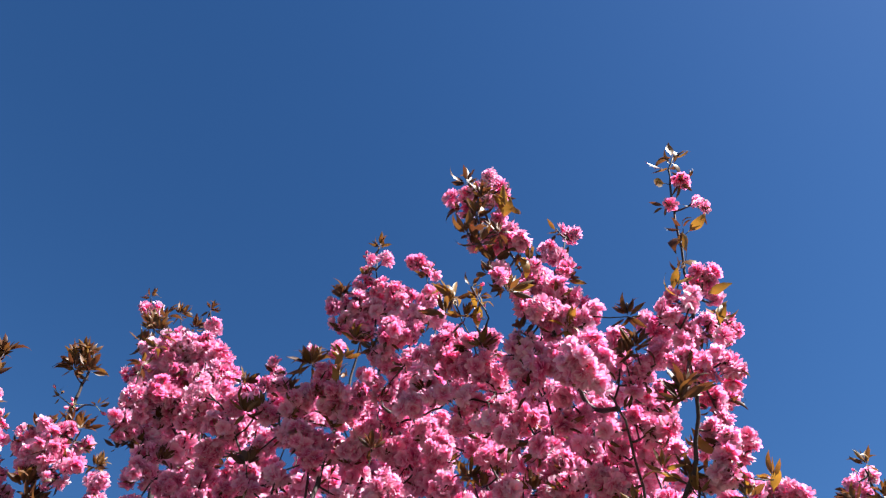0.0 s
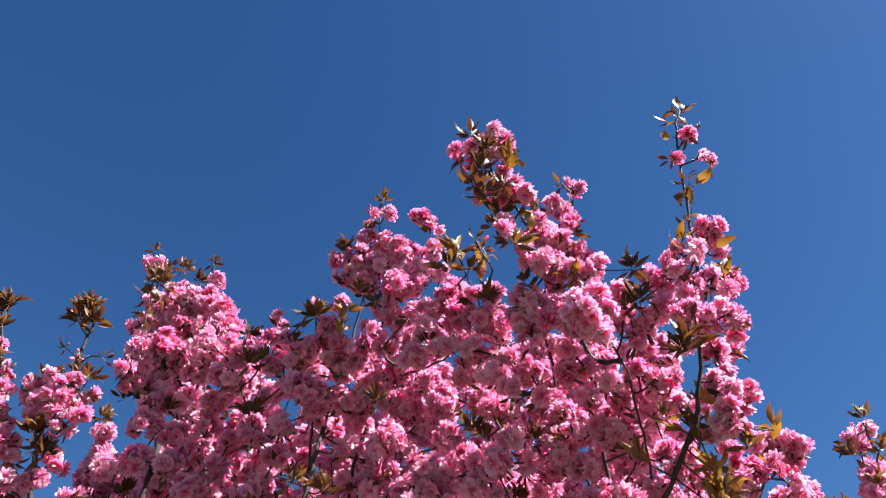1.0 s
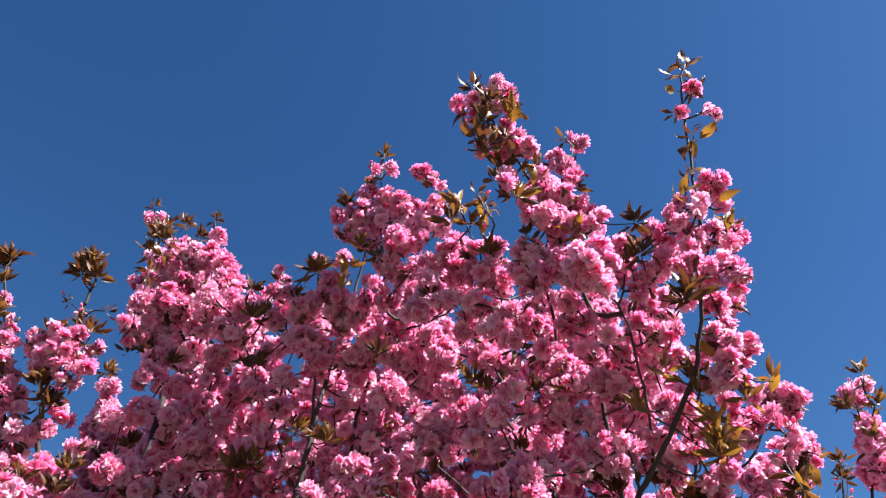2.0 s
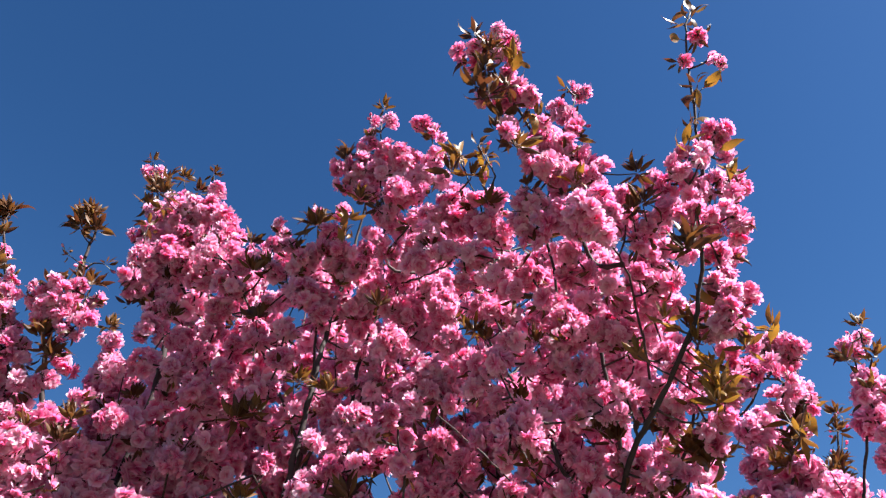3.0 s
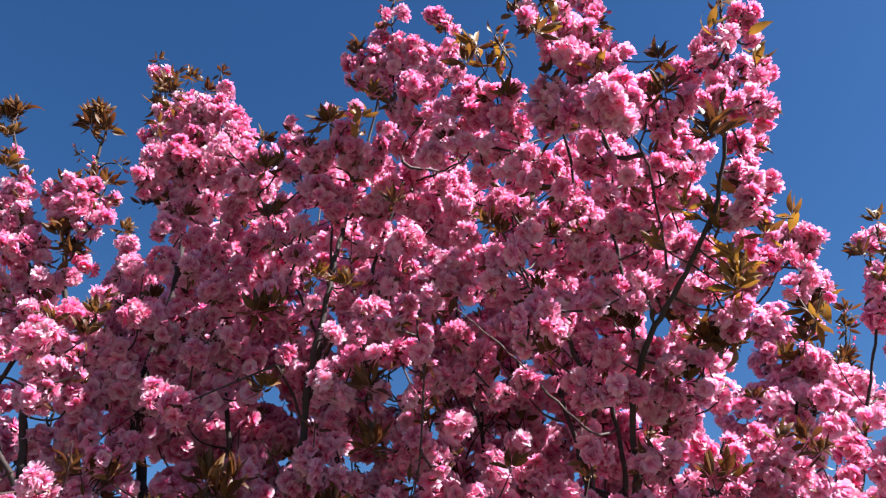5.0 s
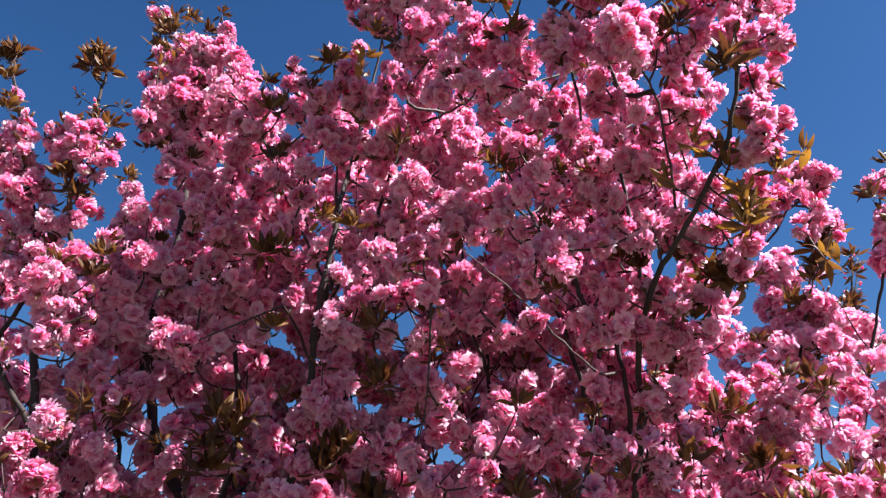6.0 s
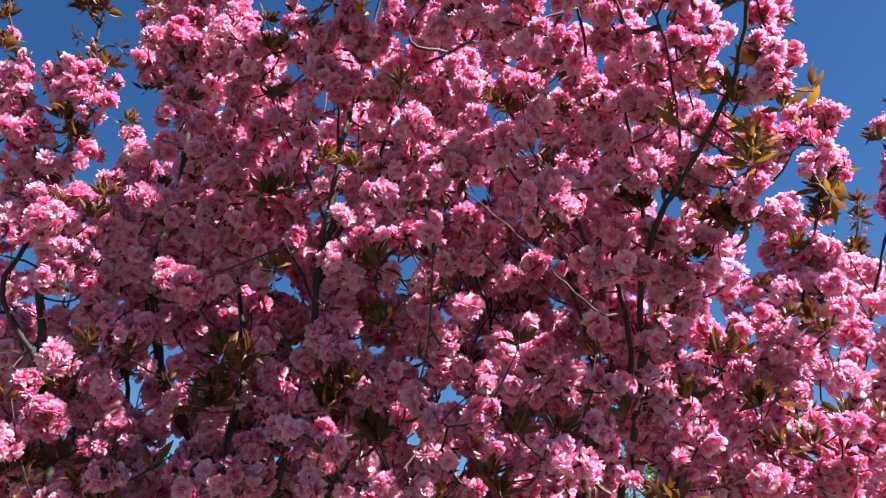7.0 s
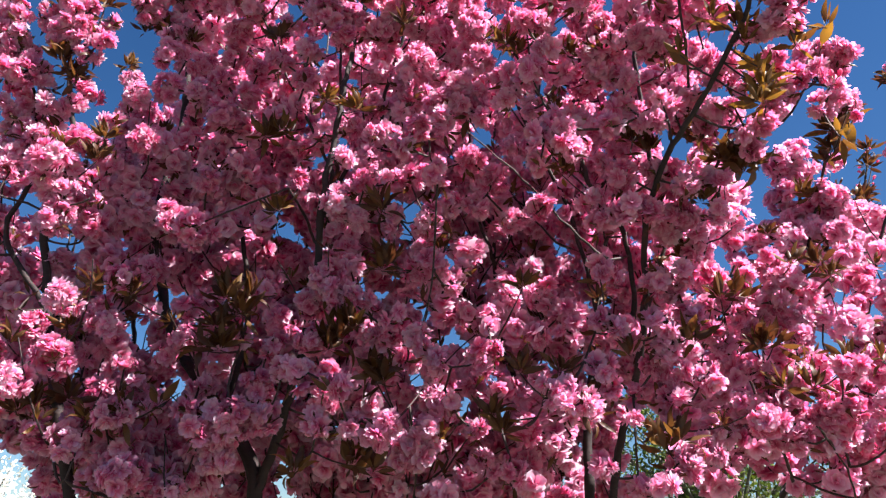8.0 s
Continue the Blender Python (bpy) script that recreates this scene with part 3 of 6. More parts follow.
limb(tree_b, .007, .003, (0.069, 2.500, 2.354), (-0.002, 2.425, 2.558), (-0.022, 2.350, 2.764), (-0.040, 2.275, 2.950), (-0.040, 2.200, 3.099))
limb(tree_b, .010, .004, (0.375, 2.300, 2.108), (0.300, 2.250, 2.430), (0.196, 2.200, 2.650), (0.116, 2.150, 2.857), (0.218, 2.100, 2.727), (0.155, 2.050, 2.826), (0.092, 2.000, 2.951))
limb(tree_c, .018, .004, (1.074, 2.950, 1.445), (1.181, 2.967, 1.795), (1.372, 2.983, 2.330), (1.517, 3.000, 2.687), (1.608, 3.017, 2.592), (1.703, 3.033, 2.852), (1.799, 3.050, 3.142))
limb(tree_c, .012, .005, (1.159, 2.900, 1.827), (1.281, 2.900, 2.396), (1.324, 2.900, 2.771), (1.276, 2.900, 2.741), (1.338, 2.900, 3.004))
limb(tree_c, .010, .005, (1.152, 2.900, 1.787), (1.331, 2.850, 2.546), (1.383, 2.800, 2.747), (1.428, 2.750, 2.926), (1.443, 2.700, 3.031))
limb(tree_c, .012, .003, (1.122, 2.900, 1.669), (1.406, 2.760, 2.172), (1.490, 2.620, 2.518), (1.653, 2.480, 3.032), (1.565, 2.340, 2.993), (1.478, 2.200, 3.021))
limb(tree_c, .008, .003, (0.921, 2.400, 1.657), (0.807, 2.300, 1.901), (0.716, 2.200, 2.077), (0.731, 2.100, 2.197))
limb(tree_c, .004, .002, (1.036, 2.300, 1.586), (0.940, 2.150, 1.690), (0.829, 2.000, 1.731))
limb(tree_c, .003, .002, (1.156, 2.400, 1.926), (1.138, 2.367, 2.023), (1.116, 2.333, 2.122), (1.092, 2.300, 2.184))
limb(tree_e, .022, .004, (-1.018, 2.100, 1.445), (-1.089, 2.088, 1.663), (-1.168, 2.077, 1.900), (-1.224, 2.065, 2.126), (-1.269, 2.054, 2.316), (-1.222, 2.042, 2.494), (-1.254, 2.031, 2.664), (-1.316, 2.019, 2.918), (-1.290, 2.008, 2.895), (-1.316, 1.996, 3.022), (-1.270, 1.985, 3.061), (-1.259, 1.973, 3.150), (-1.258, 1.962, 3.270), (-1.269, 1.950, 3.370))
limb(tree_e, .010, .004, (-1.185, 2.050, 2.020), (-1.284, 2.036, 2.149), (-1.359, 2.021, 2.282), (-1.299, 2.007, 2.495), (-1.405, 1.993, 2.766), (-1.493, 1.979, 2.982), (-1.493, 1.964, 3.044), (-1.608, 1.950, 3.339))
limb(tree_e, .006, .003, (-1.250, 2.050, 2.260), (-1.258, 2.000, 2.326), (-1.312, 1.950, 2.328), (-1.361, 1.900, 2.329))
limb(tree_d, .016, .003, (-1.184, 2.850, 1.416), (-1.266, 2.830, 1.959), (-1.349, 2.810, 2.401), (-1.440, 2.790, 2.901), (-1.457, 2.770, 3.153), (-1.501, 2.750, 3.421))
limb(tree_b, .0085, .0030, (0.406, 1.620, 2.853), (0.316, 1.460, 2.961), (0.261, 1.420, 3.097), (0.206, 1.370, 3.184), (0.160, 1.330, 3.252), (0.122, 1.290, 3.317), (0.108, 1.270, 3.406))
limb(tree_a, .0050, .0018, (0.009, 1.800, 3.002), (-0.018, 1.750, 3.176), (-0.038, 1.730, 3.337), (-0.059, 1.710, 3.493))
limb(tree_a, .0060, .0020, (-0.190, 1.850, 3.020), (-0.215, 1.800, 3.198), (-0.242, 1.770, 3.413), (-0.248, 1.750, 3.667))
limb(tree_a, .0050, .0018, (-0.662, 2.000, 3.041), (-0.623, 1.950, 3.100), (-0.588, 1.930, 3.211))
limb(tree_a, .0070, .0020, (-0.955, 2.150, 3.130), (-1.056, 2.120, 3.321), (-1.129, 2.100, 3.509), (-1.203, 2.090, 3.691))
limb(tree_a, .0060, .0018, (-0.886, 2.120, 3.133), (-0.897, 2.100, 3.305), (-0.919, 2.090, 3.501), (-0.944, 2.090, 3.643))
limb(tree_b, .0050, .0018, (0.139, 1.650, 2.920), (0.092, 1.600, 3.055), (0.050, 1.560, 3.159))
limb(tree_b, .0060, .0020, (0.341, 1.440, 3.077), (0.363, 1.430, 3.213), (0.385, 1.420, 3.348))
limb(tree_e, .0060, .0020, (-1.330, 1.980, 2.652), (-1.388, 1.930, 2.825), (-1.465, 1.910, 3.037), (-1.551, 1.900, 3.258))
limb(tree_e, .0060, .0020, (-1.240, 2.000, 2.664), (-1.231, 1.930, 2.783), (-1.247, 1.910, 2.944), (-1.224, 1.900, 3.055))

# shoots that bear buds alone
bud_shoot(tree_c, (1.799, 3.050, 3.142), (1.757, 3.050, 2.997), (1.717, 3.050, 2.887))
bud_shoot(tree_e, (-1.307, 1.950, 3.143), (-1.255, 1.950, 3.106), (-1.227, 1.950, 3.082))
bud_shoot(tree_e, (-1.167, 1.950, 3.102), (-1.207, 1.950, 3.107), (-1.227, 1.950, 3.082))
bud_shoot(tree_b, (0.088, 1.500, 3.209), (0.104, 1.500, 3.158), (0.134, 1.500, 3.073))
bud_shoot(tree_c, (1.810, 3.050, 3.098), (1.761, 3.050, 2.969), (1.717, 3.050, 2.887))

# balls of blossom on the outer spurs
ball(tree_e, 0.034, (-1.109, 2.002, 2.632))
ball(tree_e, 0.055, (-1.329, 2.022, 2.597))
ball(tree_e, 0.037, (-1.262, 2.015, 2.556))
ball(tree_e, 0.046, (-1.154, 1.961, 2.525))
ball(tree_e, 0.034, (-1.132, 2.023, 2.532))
ball(tree_e, 0.036, (-1.078, 2.008, 2.477))
ball(tree_e, 0.029, (-1.106, 1.982, 2.399))
ball(tree_e, 0.054, (-1.165, 1.838, 2.398))
ball(tree_e, 0.047, (-1.144, 1.913, 2.406))
ball(tree_e, 0.048, (-1.172, 1.878, 2.349))
ball(tree_e, 0.039, (-1.132, 1.900, 2.324))
ball(tree_e, 0.039, (-1.137, 1.914, 2.271))
ball(tree_e, 0.018, (-1.061, 1.899, 2.307))
ball(tree_e, 0.041, (-1.158, 1.918, 2.245))
ball(tree_d, 0.054, (-1.458, 2.691, 3.267))
ball(tree_d, 0.061, (-1.462, 2.727, 3.198))
ball(tree_d, 0.060, (-1.379, 2.695, 3.117))
ball(tree_d, 0.049, (-1.476, 2.739, 3.148))
ball(tree_d, 0.043, (-1.343, 2.734, 3.113))
ball(tree_d, 0.046, (-1.362, 2.664, 3.018))
ball(tree_d, 0.050, (-1.426, 2.667, 2.921))
ball(tree_d, 0.036, (-1.389, 2.675, 2.846))
ball(tree_a, 0.053, (-1.178, 2.192, 2.508))
ball(tree_a, 0.052, (-1.066, 2.144, 2.490))
ball(tree_a, 0.045, (-1.040, 2.161, 2.571))
ball(tree_a, 0.049, (-1.158, 2.132, 2.323))
ball(tree_a, 0.042, (-1.094, 2.151, 2.364))
ball(tree_a, 0.051, (-1.032, 2.140, 2.395))
ball(tree_a, 0.050, (-0.961, 2.137, 2.563))
ball(tree_a, 0.040, (-1.038, 2.158, 2.652))
ball(tree_a, 0.051, (-0.915, 2.158, 2.633))
ball(tree_a, 0.049, (-0.941, 2.186, 2.492))
ball(tree_a, 0.047, (-0.836, 2.166, 2.598))
ball(tree_a, 0.053, (-0.858, 2.189, 2.512))
ball(tree_a, 0.049, (-0.780, 2.182, 2.491))
ball(tree_a, 0.044, (-0.944, 2.194, 2.369))
ball(tree_a, 0.051, (-0.848, 2.165, 2.358))
ball(tree_a, 0.045, (-0.722, 2.120, 2.537))
ball(tree_a, 0.037, (-0.824, 2.182, 2.646))
ball(tree_a, 0.048, (-0.764, 2.192, 2.369))
ball(tree_a, 0.049, (-0.672, 2.186, 2.475))
ball(tree_a, 0.044, (-0.659, 2.156, 2.355))
ball(tree_a, 0.044, (-1.215, 2.099, 3.708))
ball(tree_a, 0.060, (-1.021, 2.054, 3.435))
ball(tree_a, 0.032, (-1.048, 2.110, 3.576))
ball(tree_a, 0.041, (-0.922, 2.087, 3.598))
ball(tree_a, 0.065, (-0.912, 2.061, 3.473))
ball(tree_a, 0.051, (-0.847, 2.041, 3.389))
ball(tree_a, 0.052, (-0.978, 2.112, 3.416))
ball(tree_a, 0.054, (-1.097, 2.124, 3.397))
ball(tree_a, 0.036, (-1.138, 2.043, 3.323))
ball(tree_a, 0.062, (-0.862, 2.027, 3.277))
ball(tree_a, 0.052, (-0.989, 1.992, 3.205))
ball(tree_a, 0.039, (-1.070, 1.969, 3.164))
ball(tree_a, 0.039, (-1.081, 1.981, 3.083))
ball(tree_a, 0.048, (-1.040, 2.024, 3.133))
ball(tree_a, 0.060, (-0.931, 2.034, 3.167))
ball(tree_a, 0.055, (-0.825, 1.959, 3.152))
ball(tree_a, 0.052, (-0.770, 2.010, 3.214))
ball(tree_a, 0.039, (-0.708, 1.959, 3.102))
ball(tree_a, 0.055, (-0.853, 2.020, 3.100))
ball(tree_a, 0.054, (-0.752, 1.985, 3.048))
ball(tree_a, 0.039, (-1.063, 2.034, 3.060))
ball(tree_a, 0.047, (-0.696, 2.043, 3.074))
ball(tree_a, 0.044, (-0.977, 2.080, 3.052))
ball(tree_a, 0.052, (-0.902, 2.125, 3.060))
ball(tree_a, 0.050, (-0.782, 2.063, 2.991))
ball(tree_a, 0.053, (-0.986, 2.042, 2.905))
ball(tree_a, 0.053, (-0.902, 2.089, 2.892))
ball(tree_a, 0.047, (-0.967, 2.038, 2.770))
ball(tree_a, 0.051, (-0.878, 2.053, 2.759))
ball(tree_a, 0.048, (-0.804, 2.072, 2.814))
ball(tree_a, 0.046, (-0.793, 2.090, 2.916))
ball(tree_a, 0.047, (-0.709, 2.049, 2.737))
ball(tree_a, 0.049, (-0.782, 2.039, 2.669))
ball(tree_a, 0.044, (-0.902, 2.113, 2.711))
ball(tree_a, 0.045, (-0.698, 2.063, 2.853))
ball(tree_a, 0.045, (-0.660, 2.121, 2.780))
ball(tree_a, 0.047, (-0.730, 2.116, 2.672))
ball(tree_a, 0.039, (-0.989, 2.069, 2.994))
ball(tree_a, 0.036, (-0.637, 1.916, 3.109))
ball(tree_a, 0.039, (-0.571, 1.922, 3.040))
ball(tree_a, 0.036, (-0.585, 1.933, 3.254))
ball(tree_a, 0.029, (-0.596, 1.929, 3.171))
ball(tree_a, 0.027, (-0.542, 1.925, 3.168))
ball(tree_a, 0.042, (-0.510, 1.931, 3.080))
ball(tree_a, 0.050, (-0.465, 1.960, 3.084))
ball(tree_a, 0.037, (-0.514, 1.921, 2.976))
ball(tree_a, 0.024, (-0.471, 1.914, 3.319))
ball(tree_a, 0.029, (-0.386, 1.940, 3.344))
ball(tree_a, 0.031, (-0.397, 1.896, 3.203))
ball(tree_a, 0.051, (-0.452, 1.902, 2.943))
ball(tree_a, 0.048, (-0.406, 1.963, 2.944))
ball(tree_a, 0.039, (-0.419, 1.922, 2.869))
ball(tree_a, 0.045, (-0.326, 1.924, 3.032))
ball(tree_a, 0.041, (-0.286, 1.876, 3.053))
ball(tree_a, 0.038, (-0.366, 1.912, 3.070))
ball(tree_a, 0.031, (-0.290, 1.767, 3.633))
ball(tree_a, 0.034, (-0.212, 1.717, 3.577))
ball(tree_a, 0.044, (-0.281, 1.770, 3.496))
ball(tree_a, 0.056, (-0.209, 1.772, 3.468))
ball(tree_a, 0.050, (-0.152, 1.720, 3.396))
ball(tree_a, 0.051, (-0.304, 1.771, 3.397))
ball(tree_a, 0.031, (-0.380, 1.757, 3.392))
ball(tree_a, 0.059, (-0.244, 1.776, 3.374))
ball(tree_a, 0.050, (-0.151, 1.747, 3.343))
ball(tree_a, 0.039, (-0.337, 1.779, 3.320))
ball(tree_a, 0.046, (-0.276, 1.781, 3.279))
ball(tree_a, 0.051, (-0.175, 1.717, 3.215))
ball(tree_a, 0.033, (-0.109, 1.720, 3.219))
ball(tree_a, 0.048, (-0.194, 1.776, 3.170))
ball(tree_a, 0.046, (-0.164, 1.802, 3.143))
ball(tree_a, 0.035, (-0.235, 1.738, 3.050))
ball(tree_a, 0.039, (-0.254, 1.756, 3.005))
ball(tree_a, 0.043, (-0.186, 1.768, 3.021))
ball(tree_a, 0.034, (-0.090, 1.704, 3.546))
ball(tree_a, 0.028, (-0.050, 1.708, 3.515))
ball(tree_a, 0.044, (-0.048, 1.703, 3.369))
ball(tree_a, 0.037, (-0.075, 1.708, 3.302))
ball(tree_a, 0.034, (-0.093, 1.729, 3.259))
ball(tree_a, 0.026, (-0.019, 1.702, 3.280))
ball(tree_a, 0.035, (-0.107, 1.709, 3.099))
ball(tree_b, 0.035, (0.026, 1.645, 3.142))
ball(tree_b, 0.038, (0.074, 1.577, 3.051))
ball(tree_b, 0.044, (-0.001, 1.626, 3.075))
ball(tree_b, 0.044, (-0.043, 1.641, 3.042))
ball(tree_b, 0.037, (0.135, 1.603, 3.077))
ball(tree_b, 0.030, (0.162, 1.595, 3.046))
ball(tree_b, 0.048, (0.042, 1.647, 3.025))
ball(tree_b, 0.049, (0.108, 1.596, 2.955))
ball(tree_b, 0.042, (0.144, 1.592, 2.929))
ball(tree_b, 0.042, (-0.058, 1.614, 2.926))
ball(tree_b, 0.042, (-0.089, 1.638, 2.865))
ball(tree_b, 0.041, (-0.009, 1.584, 2.862))
ball(tree_b, 0.044, (0.086, 1.604, 2.859))
ball(tree_b, 0.038, (0.165, 1.605, 2.839))
ball(tree_b, 0.041, (0.055, 1.650, 2.814))
ball(tree_b, 0.039, (0.058, 1.264, 3.329))
ball(tree_b, 0.044, (0.142, 1.302, 3.474))
ball(tree_b, 0.032, (0.169, 1.240, 3.349))
ball(tree_b, 0.024, (0.144, 1.255, 3.316))
ball(tree_b, 0.025, (0.169, 1.284, 3.262))
ball(tree_b, 0.020, (0.083, 1.305, 3.179))
ball(tree_b, 0.042, (0.206, 1.326, 3.247))
ball(tree_b, 0.031, (0.227, 1.305, 3.176))
ball(tree_b, 0.029, (0.195, 1.296, 3.240))
ball(tree_b, 0.031, (0.155, 1.333, 3.088))
ball(tree_b, 0.024, (0.161, 1.302, 3.016))
ball(tree_b, 0.034, (0.324, 1.448, 3.309))
ball(tree_b, 0.038, (0.353, 1.450, 3.286))
ball(tree_b, 0.029, (0.272, 1.392, 3.173))
ball(tree_b, 0.017, (0.358, 1.400, 3.363))
ball(tree_b, 0.032, (0.410, 1.448, 3.385))
ball(tree_b, 0.033, (0.370, 1.433, 3.199))
ball(tree_b, 0.049, (0.293, 1.448, 3.153))
ball(tree_b, 0.044, (0.227, 1.406, 3.048))
ball(tree_b, 0.043, (0.251, 1.387, 2.990))
ball(tree_b, 0.041, (0.324, 1.401, 3.087))
ball(tree_b, 0.045, (0.363, 1.446, 3.091))
ball(tree_b, 0.042, (0.357, 1.399, 2.964))
ball(tree_b, 0.040, (0.292, 1.406, 2.989))
ball(tree_b, 0.022, (0.405, 1.413, 2.996))
ball(tree_b, 0.043, (0.203, 1.443, 2.917))
ball(tree_b, 0.042, (0.248, 1.442, 2.874))
ball(tree_b, 0.040, (0.308, 1.488, 3.008))
ball(tree_b, 0.044, (0.283, 1.419, 2.832))
ball(tree_b, 0.040, (0.319, 1.405, 2.780))
ball(tree_b, 0.038, (0.192, 1.490, 2.878))
ball(tree_b, 0.039, (0.222, 1.484, 2.816))
ball(tree_b, 0.045, (0.370, 1.344, 2.819))
ball(tree_b, 0.048, (0.327, 1.294, 2.708))
ball(tree_b, 0.036, (0.395, 1.341, 2.777))
ball(tree_b, 0.035, (0.362, 1.338, 2.700))
ball(tree_b, 0.034, (0.308, 1.275, 2.739))
ball(tree_b, 0.042, (0.589, 1.502, 3.047))
ball(tree_b, 0.032, (0.500, 1.510, 2.987))
ball(tree_b, 0.034, (0.481, 1.495, 2.885))
ball(tree_b, 0.039, (0.534, 1.482, 2.852))
ball(tree_b, 0.029, (0.489, 1.461, 2.793))
ball(tree_b, 0.034, (0.592, 1.466, 2.900))
ball(tree_b, 0.038, (0.617, 1.455, 2.999))
ball(tree_b, 0.036, (0.572, 1.301, 2.898))
ball(tree_b, 0.033, (0.626, 1.348, 2.994))
ball(tree_b, 0.042, (0.716, 1.321, 3.058))
ball(tree_b, 0.031, (0.710, 1.368, 3.075))
ball(tree_b, 0.026, (0.645, 1.299, 2.938))
ball(tree_b, 0.021, (0.760, 1.376, 3.031))
ball(tree_b, 0.040, (0.633, 1.357, 2.875))
ball(tree_b, 0.033, (0.694, 1.378, 2.918))
ball(tree_b, 0.030, (0.756, 1.376, 2.942))
ball(tree_b, 0.026, (0.770, 1.376, 2.908))
ball(tree_b, 0.028, (0.715, 1.347, 2.845))
ball(tree_b, 0.037, (0.585, 1.296, 2.735))
ball(tree_b, 0.039, (0.649, 1.362, 2.771))
ball(tree_b, 0.035, (0.671, 1.310, 2.742))
ball(tree_b, 0.027, (0.703, 1.322, 2.742))
ball(tree_b, 0.027, (0.704, 1.355, 2.736))
ball(tree_b, 0.027, (0.582, 1.342, 2.727))
ball(tree_b, 0.035, (0.698, 1.492, 2.767))
ball(tree_b, 0.034, (0.772, 1.540, 2.828))
ball(tree_b, 0.029, (0.722, 1.510, 2.724))
ball(tree_b, 0.036, (0.674, 1.486, 2.675))
ball(tree_b, 0.028, (0.694, 1.478, 2.640))
ball(tree_b, 0.041, (0.758, 1.533, 2.665))
ball(tree_b, 0.038, (0.662, 1.498, 2.552))
ball(tree_b, 0.030, (0.642, 1.525, 2.547))
ball(tree_b, 0.027, (0.687, 1.487, 2.544))
ball(tree_b, 0.025, (0.671, 1.473, 2.584))
ball(tree_b, 0.039, (0.431, 1.583, 2.739))
ball(tree_b, 0.043, (0.565, 1.609, 2.760))
ball(tree_b, 0.030, (0.589, 1.550, 2.737))
ball(tree_b, 0.041, (0.564, 1.606, 2.864))
ball(tree_b, 0.036, (0.621, 1.618, 2.895))
ball(tree_b, 0.034, (0.522, 1.608, 2.803))
ball(tree_b, 0.041, (0.382, 1.609, 2.803))
ball(tree_b, 0.040, (0.327, 1.536, 2.822))
ball(tree_b, 0.043, (0.130, 1.592, 2.777))
ball(tree_b, 0.044, (0.226, 1.613, 2.795))
ball(tree_b, 0.035, (0.238, 1.539, 2.670))
ball(tree_b, 0.033, (0.169, 1.559, 2.704))
ball(tree_b, 0.033, (0.324, 1.559, 2.762))
ball(tree_b, 0.044, (0.895, 1.722, 2.654))
ball(tree_b, 0.040, (0.854, 1.713, 2.629))
ball(tree_b, 0.040, (0.928, 1.718, 2.614))
ball(tree_b, 0.034, (0.935, 1.745, 2.577))
ball(tree_b, 0.036, (0.857, 1.675, 2.500))
ball(tree_b, 0.038, (0.787, 1.680, 2.536))
ball(tree_b, 0.033, (0.840, 1.686, 2.558))
ball(tree_b, 0.030, (0.744, 1.686, 2.592))
ball(tree_b, 0.036, (0.750, 1.681, 2.503))
ball(tree_b, 0.027, (0.946, 1.763, 2.518))
ball(tree_b, 0.033, (0.909, 1.752, 2.506))
ball(tree_b, 0.026, (0.830, 1.683, 2.445))
ball(tree_b, 0.018, (0.939, 1.720, 2.472))
ball(tree_b, 0.036, (0.638, 1.683, 2.391))
ball(tree_b, 0.031, (0.684, 1.683, 2.407))
ball(tree_b, 0.032, (0.720, 1.687, 2.460))
ball(tree_b, 0.028, (0.664, 1.713, 2.345))
ball(tree_b, 0.035, (0.587, 1.708, 2.605))
ball(tree_b, 0.033, (0.578, 1.687, 2.540))
ball(tree_b, 0.042, (0.622, 1.672, 2.565))
ball(tree_b, 0.032, (0.653, 1.685, 2.521))
ball(tree_b, 0.023, (0.615, 1.666, 2.438))
ball(tree_b, 0.042, (0.568, 1.705, 2.759))
ball(tree_b, 0.036, (0.637, 1.719, 2.770))
ball(tree_b, 0.038, (0.483, 1.689, 2.746))
ball(tree_b, 0.046, (0.435, 1.682, 2.642))
ball(tree_b, 0.043, (0.403, 1.691, 2.667))
ball(tree_b, 0.040, (0.489, 1.709, 2.642))
ball(tree_b, 0.037, (0.335, 1.729, 2.647))
ball(tree_b, 0.043, (0.404, 1.745, 2.808))
ball(tree_b, 0.038, (0.449, 1.709, 2.501))
ball(tree_b, 0.042, (0.535, 1.747, 2.523))
ball(tree_b, 0.041, (0.492, 1.731, 2.464))
ball(tree_b, 0.036, (0.424, 1.714, 2.421))
ball(tree_b, 0.038, (0.371, 1.709, 2.467))
ball(tree_b, 0.038, (0.579, 1.720, 2.474))
ball(tree_b, 0.032, (0.570, 1.738, 2.435))
ball(tree_b, 0.042, (0.353, 1.713, 2.558))
ball(tree_b, 0.037, (0.292, 1.737, 2.590))
ball(tree_b, 0.038, (0.326, 1.716, 2.726))
ball(tree_b, 0.034, (0.318, 1.697, 2.399))
ball(tree_b, 0.038, (0.443, 1.803, 2.340))
ball(tree_b, 0.047, (0.488, 1.818, 2.331))
ball(tree_b, 0.039, (0.509, 1.761, 2.277))
ball(tree_b, 0.031, (0.564, 1.793, 2.306))
ball(tree_b, 0.040, (0.366, 1.793, 2.320))
ball(tree_b, 0.043, (0.504, 1.834, 2.234))
ball(tree_b, 0.039, (0.542, 1.839, 2.208))
ball(tree_b, 0.030, (0.587, 1.789, 2.217))
ball(tree_b, 0.036, (0.321, 1.836, 2.373))
ball(tree_b, 0.040, (0.293, 1.826, 2.262))
